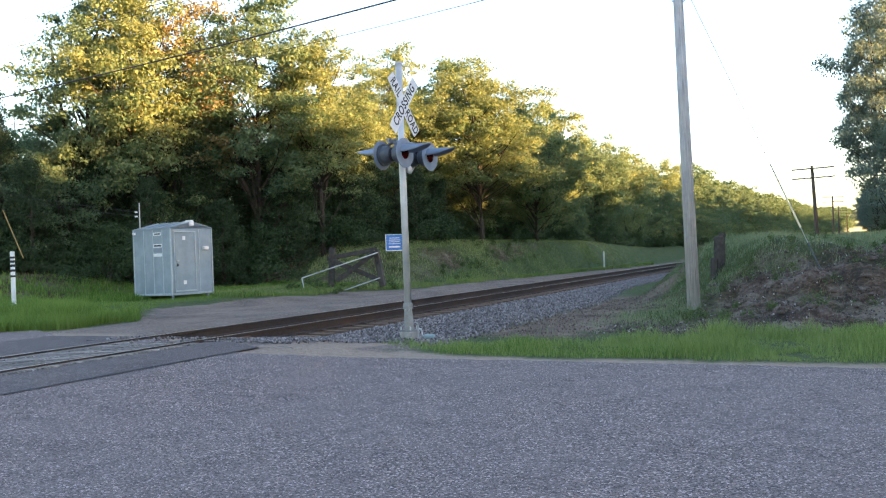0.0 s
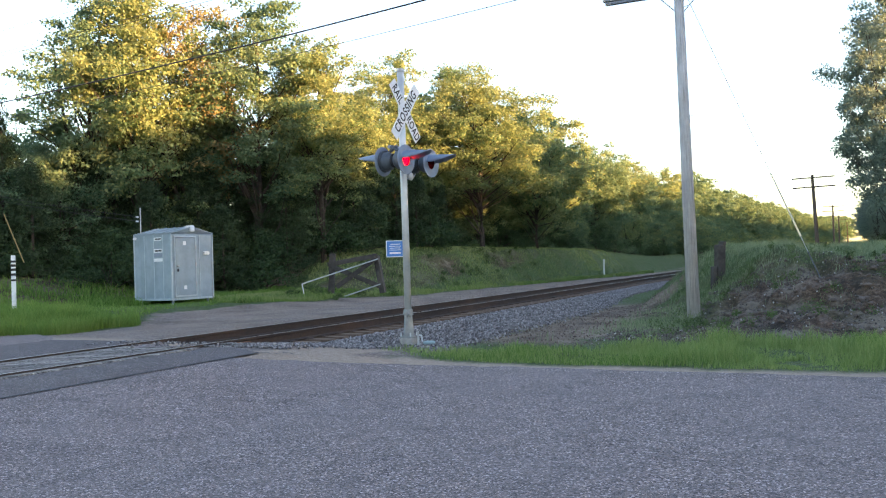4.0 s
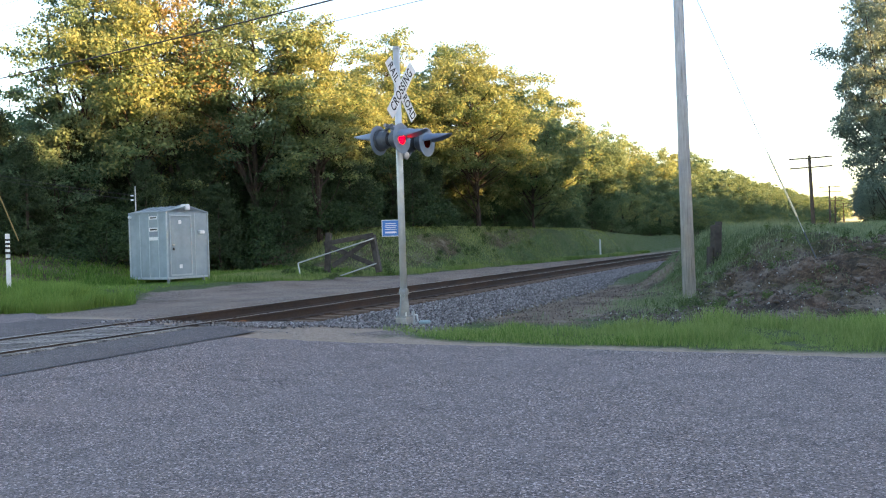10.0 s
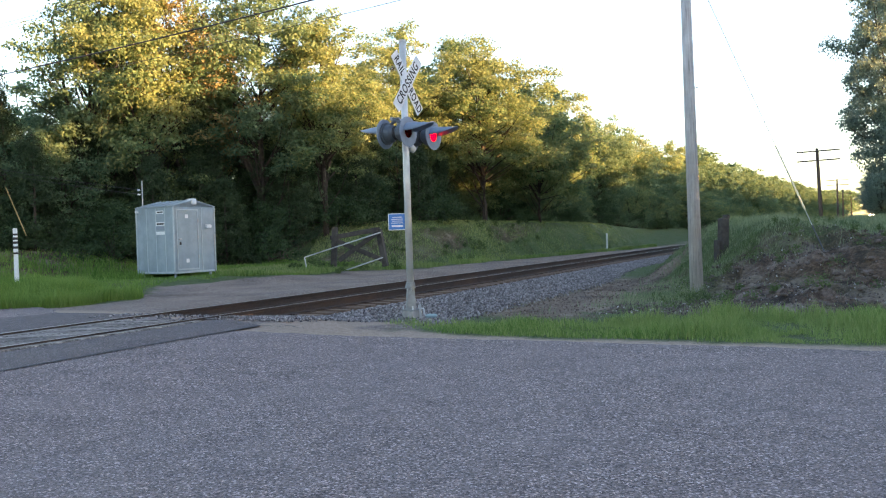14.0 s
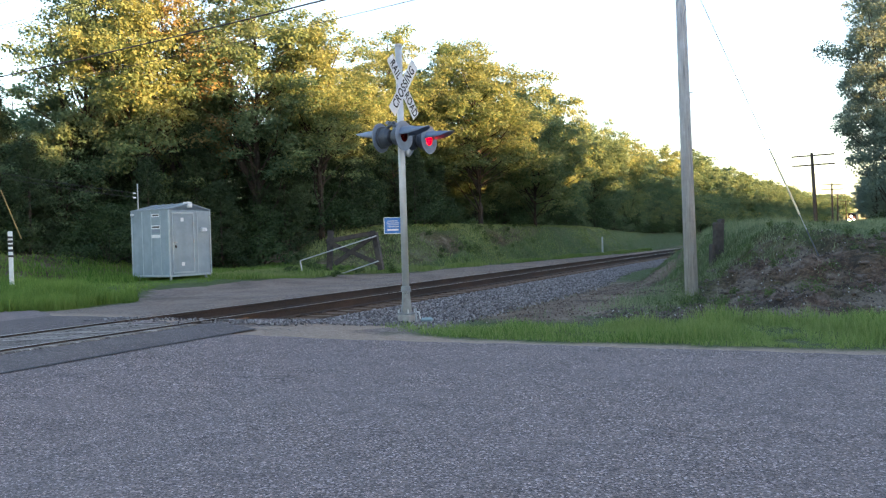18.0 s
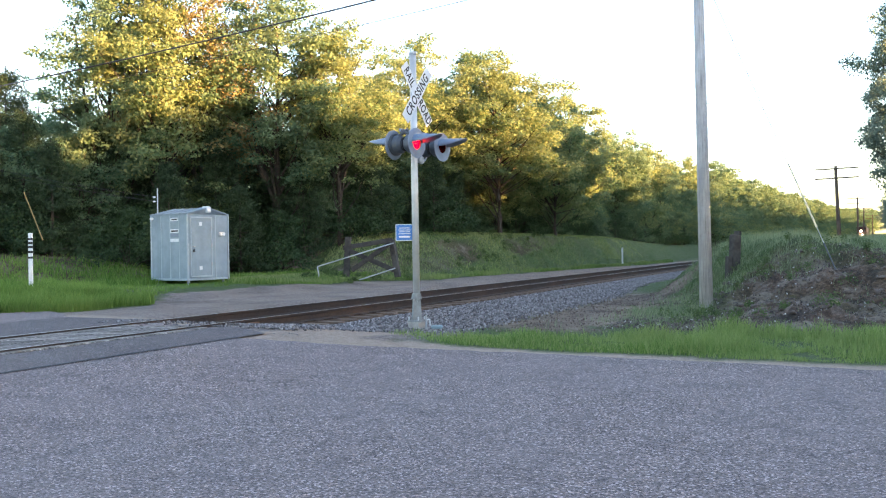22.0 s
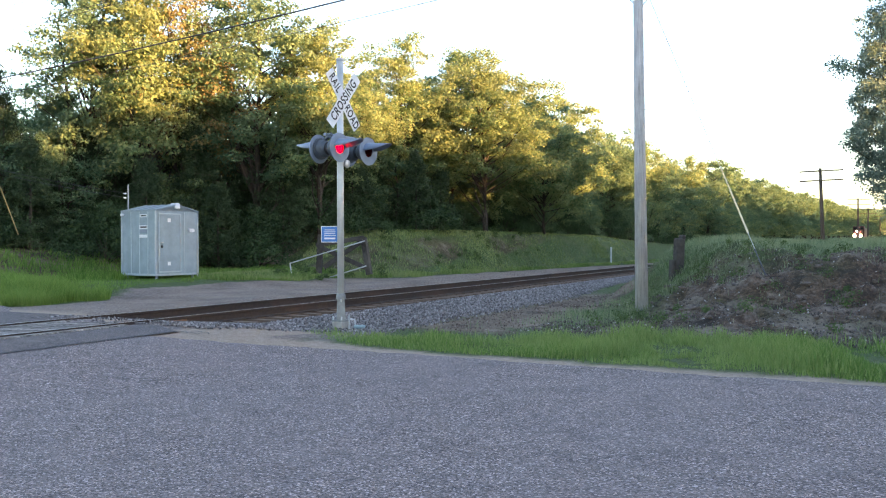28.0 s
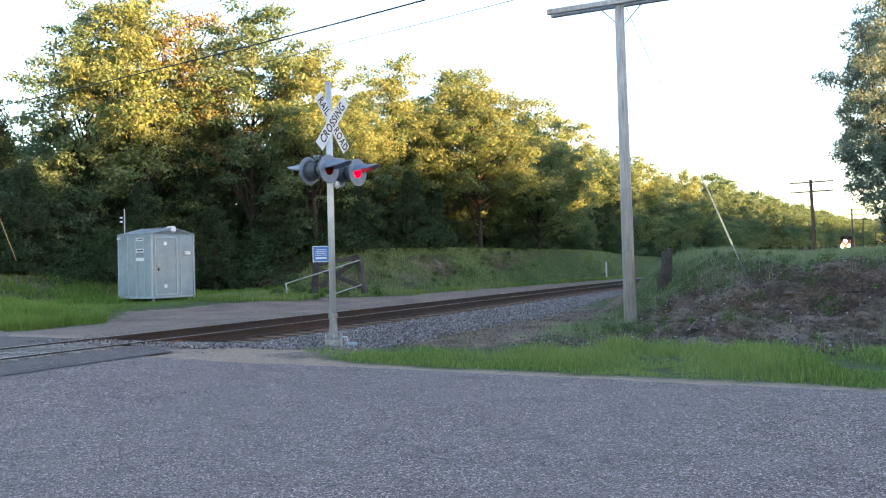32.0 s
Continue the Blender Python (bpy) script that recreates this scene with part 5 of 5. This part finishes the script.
def hut_grass(r):
    x, y = r.uniform(-20, -3.5), r.uniform(16.5, 36)
    s, n = sn(x, y)
    q = x * EQ.x + y * EQ.y
    if n > drive_side(s) - 0.1 + 0.4 * nz(x, y, 0.8) or n < -11.6 + 0.8 * nz(x, y, 0.5) or q < meadow_side(x) + 0.3 * nz(x, y, 1.0):
        return None
    if s > 9.0 and n < -7.4 + 0.5 * nz(x, y, 0.7):
        return None
    tall = step(-3.2, -5.0, s)
    if r.rand() > 0.35 + 0.65 * tall + 0.3 * nz(x, y, 0.6):
        return None
    if -10.6 < n < -5 and -5.0 < s < 1.5 and r.rand() < 0.62:
        return None
    return x, y, lay(x, y) - 0.02, (0.38 + 0.95 * tall) * (0.8 + 0.7 * nz(x, y, 2.0, 5.0)) * (0.7 if n < -6.4 and -5.0 < s < 2.0 else 1.0)


blades("meadow_grass", 105000, hut_grass, 0.10, 0.34, M_MEADOW, "bright green meadow grass around the hut", 42, 0.0065)


def slope_grass(r):
    s, n = r.uniform(-16, 8), r.uniform(-15.6, -9.6)
    x, y = xy(s, n)
    if r.rand() > 0.95 - 0.75 * step(-12.0, -15.5, n + 0.9 * nz(x, y, 0.5, 9.0)):
        return None
    return x, y, lay(x, y) - 0.02, 0.75 + 0.6 * nz(x, y, 0.7, 3.0)


blades("slope_grass", 42000, slope_grass, 0.10, 0.30, M_MEADOW, "dull green grass on the slope below the wood", 46, 0.009)


def mound_grass(r):
    s, n = r.uniform(-9, 22), r.uniform(5.0, 17)
    x, y = xy(s, n)
    q = x * EQ.x + y * EQ.y
    if q < 14.0:
        return None
    top = step(18.8, 20.6, q + 1.3 * nz(x, y, 0.8, 9.0)) if n > 7.2 else 0.85 * step(-5.5, -3.5, s) * step(5.4, 6.4, n + 0.6 * nz(x, y, 0.8))
    if r.rand() > top * (0.8 + 0.4 * nz(x, y, 0.7, 5.0)) + 0.01 + 0.16 * step(0.15, 0.45, nz(x, y, 0.9, 15.0)):
        return None
    return x, y, lay(x, y) - 0.02, 0.7 + 0.5 * nz(x, y, 0.5)


blades("mound_grass", 125000, mound_grass, 0.08, 0.27, M_HAY, "dull green long grass on the mound", 43, 0.0035)


def bank_grass(r):
    s, n = r.uniform(3, 46), r.uniform(-13, -4.4)
    if n > drive_side(s) - 0.3:
        return None
    x, y = xy(s, n)
    if n < -9.8 + 0.6 * nz(x, y, 0.6) - 1.6 * step(8, 16, s) and s < 20 and r.rand() < 0.93:
        return None
    e = 0.78 + 0.9 * nz(x, y, 0.35, 4.0) if -9.6 < n - 2.2 * step(8.0, 20.0, s) < -7.0 and s > 7 else 0.0
    if r.rand() < e:
        return None
    return x, y, lay(x, y) - 0.02, 0.8 + 0.4 * nz(x, y, 0.5)


blades("bank_grass", 90000, bank_grass, 0.06, 0.20, M_BANK, "dull green grass on the far bank", 44, 0.010)


def on_mound(r):
    s, n = r.uniform(-9.5, 2), r.uniform(6.0, 16)
    x, y = xy(s, n)
    q = x * EQ.x + y * EQ.y
    if not 13.8 < q < 20.5:
        return None
    return x, y, lay(x, y)


stone_field("mound_rubble", 9000, on_mound, 0.005, 0.026, stone_mat("mound_stone", [(0.0, (0.03, 0.025, 0.02)), (0.6, (0.10, 0.085, 0.075)), (0.9, (0.20, 0.18, 0.17)), (1.0, (0.5, 0.49, 0.47))]), "loose stones and clods on the earth mound", 9, "rubble")


def clods(name, count, place, lo, hi, mat, label, seed):
    """Weathered lumps half sunk in the slope."""
    r = np.random.RandomState(seed)
    vs, fs, k = [], [], 0
    ico = bmesh.new()
    bmesh.ops.create_icosphere(ico, subdivisions=2, radius=1.0)
    bv = np.array([v.co[:] for v in ico.verts])
    bf = np.array([[v.index for v in f.verts] for f in ico.faces])
    ico.free()
    while k < count:
        p = place(r)
        if p is None:
            continue
        size = lo + (hi - lo) * r.rand() ** 2.5
        sd2 = r.uniform(0, 50)
        lump = np.array([1 + 0.55 * noise.noise(Vector(v * 1.3) + Vector((sd2, 0, 0))) + 0.3 * noise.noise(Vector(v * 3.1) + Vector((0, sd2, 0))) for v in bv])
        v = bv * lump[:, None] * size * np.array([1.25, 1.0, 0.6])
        a = r.uniform(0, 6.28)
        c, s2 = math.cos(a), math.sin(a)
        v = v @ np.array([[c, s2, 0], [-s2, c, 0], [0, 0, 1]])
        vs.append(v + np.array([p[0], p[1], p[2] - size * 0.25]))
        fs.append(bf + len(bv) * k)
        k += 1
    return tagged(new(name, raw_mesh(name, np.concatenate(vs), np.concatenate(fs), mat)), label, "rubble", kind="stuff")


M_CLOD = rough_mat("crusted_earth", (0.032, 0.022, 0.016), (0.13, 0.10, 0.082), 11.0, 0.95, big=2.0, relief=1.0, depth=0.03, stain=(0.15, 0.13, 0.12))
clods("earth_clods", 1300, on_mound, 0.012, 0.075, M_CLOD, "lumps of crusted earth on the mound", 10)


def weeds(name, spots, mat, label, seed, size=0.03):
    rs = np.random.RandomState(seed)
    v, f = leaf_cloud(rs, spots, 90, 1.0, size, 0.9, 0.35)
    return tagged(new(name, raw_mesh(name, v, f, mat)), label, "weeds", kind="stuff")


wr = random.Random(77)
spots = []
while len(spots) < 95:
    x, y = xy(wr.uniform(-9, 3), wr.uniform(6.5, 14))
    q = x * EQ.x + y * EQ.y
    if 13.9 < q < 21.5:
        w = wr.uniform(0.07, 0.22)
        spots.append((x, y, lay(x, y) + 0.5 * w, w))
weeds("mound_weeds", spots, M_WEED, "dark green weeds scattered over the mound", 78)
spots = []
while len(spots) < 90:
    x, y = xy(wr.uniform(5, 30), wr.uniform(-9.0, -5.6))
    w = wr.uniform(0.10, 0.32)
    spots.append((x, y, lay(x, y) + 0.6 * w, w))
weeds("bank_weeds", spots, M_WEED, "dark weeds on the bank below the wood", 79, 0.045)


def litter(r):
    s, n = r.uniform(-7, 4), r.uniform(3.7, 6.3)
    x, y = xy(s, n)
    return (x, y, lay(x, y)) if x * EQ.x + y * EQ.y > 12.6 else None


stone_field("leaf_litter", 1800, litter, 0.008, 0.022, stone_mat("litter_brown", [(0.0, (0.05, 0.03, 0.02)), (0.6, (0.13, 0.085, 0.06)), (1.0, (0.36, 0.31, 0.27))]), "brown leaf litter and grit on bare soil", 12, "leaf litter")


def drive_edge(r):
    s = r.uniform(1, 46)
    n = drive_side(s) - 0.1 - abs(r.normal()) * 0.45
    x, y = xy(s, n)
    if nz(x, y, 0.5, 21.0) < -0.05:
        return None
    return x, y, lay(x, y) - 0.02, 0.7 + 0.8 * max(0, nz(x, y, 0.5, 21.0))


blades("track_edge_grass", 9000, drive_edge, 0.08, 0.26, M_GRASS, "bright green grass along the gravel drive", 45, 0.012)

# ---- the train ----
def train():
    t = thing("locomotive", "dark red diesel locomotive with three lit headlights", "locomotive")
    # its own space: x to the front, z up from the rail
    part("frame", boxed(17.5, 2.9, 0.5, Matrix.Translation((-8.75, 0, 1.25)), 0.05), M_BLACK, t)
    part("long_hood", boxed(10.5, 1.9, 2.6, Matrix.Translation((-11.7, 0, 2.8)), 0.12), M_LOCO, t)
    cab = part("cab", boxed(2.5, 3.0, 3.0, Matrix.Translation((-3.6, 0, 3.0)), 0.18), M_LOCO, t)
    for yy in (-0.9, 0.9):
        part("windscreen", boxed(0.04, 0.75, 0.6, Matrix.Translation((-2.34, yy, 3.85)), 0.01), M_DARKGLASS, cab)
    nose = part("nose", boxed(2.2, 2.2, 1.9, Matrix.Translation((-1.3, 0, 2.4)), 0.15), M_LOCO, t)
    part("pilot", boxed(0.5, 2.9, 1.0, Matrix.Translation((-0.1, 0, 0.75)), 0.05), M_BLACK, t)
    for z, yy, r in ((3.05, 0.0, 0.26), (1.75, -0.85, 0.24), (1.75, 0.85, 0.24)):
        part("headlight", tubed((0.10 if z < 2 else -0.22, yy, z), (0.22 if z < 2 else -0.10, yy, z), r, r, 16), M_HEADLIGHT, t, "bright warm headlight")
    for xx in (-3.2, -14.2):
        b = bmesh.new()
        box(b, 3.6, 2.4, 0.5, Matrix.Translation((xx, 0, 0.65)), 0.05)
        part("bogie", b, M_BLACK, t)
        for k in (-1.2, 1.2):
            for yy in (-0.75, 0.75):
                part("wheel", tubed((xx + k, yy - 0.06, 0.5), (xx + k, yy + 0.06, 0.5), 0.5, 0.5, 20), M_RAIL, t)
    return t


loco = train()


def motions():
    rows = []
    for tt, s in ((0.0, 600.0), (10.0, 460.0), (20.0, 322.0), (22.0, 293.0), (23.0, 281.0), (25.0, 268.0), (28.0, 251.0), (32.0, 228.0)):
        x, y = xy(s, 0)
        x2, y2 = xy(s - 2, 0)
        rows.append((tt, pose(x, y, RAIL_TOP + CLIMB * (s - 60.0), 0, 0, math.degrees(math.atan2(y2 - y, x2 - x)))))
    walk(loco, rows)
    # the burners turn to the front while lit and edge-on while dark
    on = Matrix.Translation((-0.015, 0, 0)) @ pose(0, 0, 0, 0, 90, 0)
    deep = Matrix.Translation((-0.11, 0, 0))
    dark, half, most = [deep @ pose(0, 0, 0, 0, 0, a) @ pose(0, 0, 0, 0, 90, 0) for a in (180, 120, 60)]
    for burner, phase in BURNERS:
        rows = [(0.0, dark)]
        k = -3
        while True:
            a = 5.56 + 1.191 * k + (0.595 if phase else 0.0)
            k += 1
            if a < 1.9:
                continue
            if a > 31.95:
                break
            a, b = round(max(a, 2.1) * 30) / 30, round((a + 0.52) * 30) / 30
            rows += [(a - 3 / 30, dark), (a - 2 / 30, half), (a - 1 / 30, most), (a, on)]
            if b < 31.85:
                rows += [(b, on), (b + 1 / 30, most), (b + 2 / 30, half), (b + 3 / 30, dark)]
        rows.append((32.0, rows[-1][1]))
        walk(burner, rows)


motions()
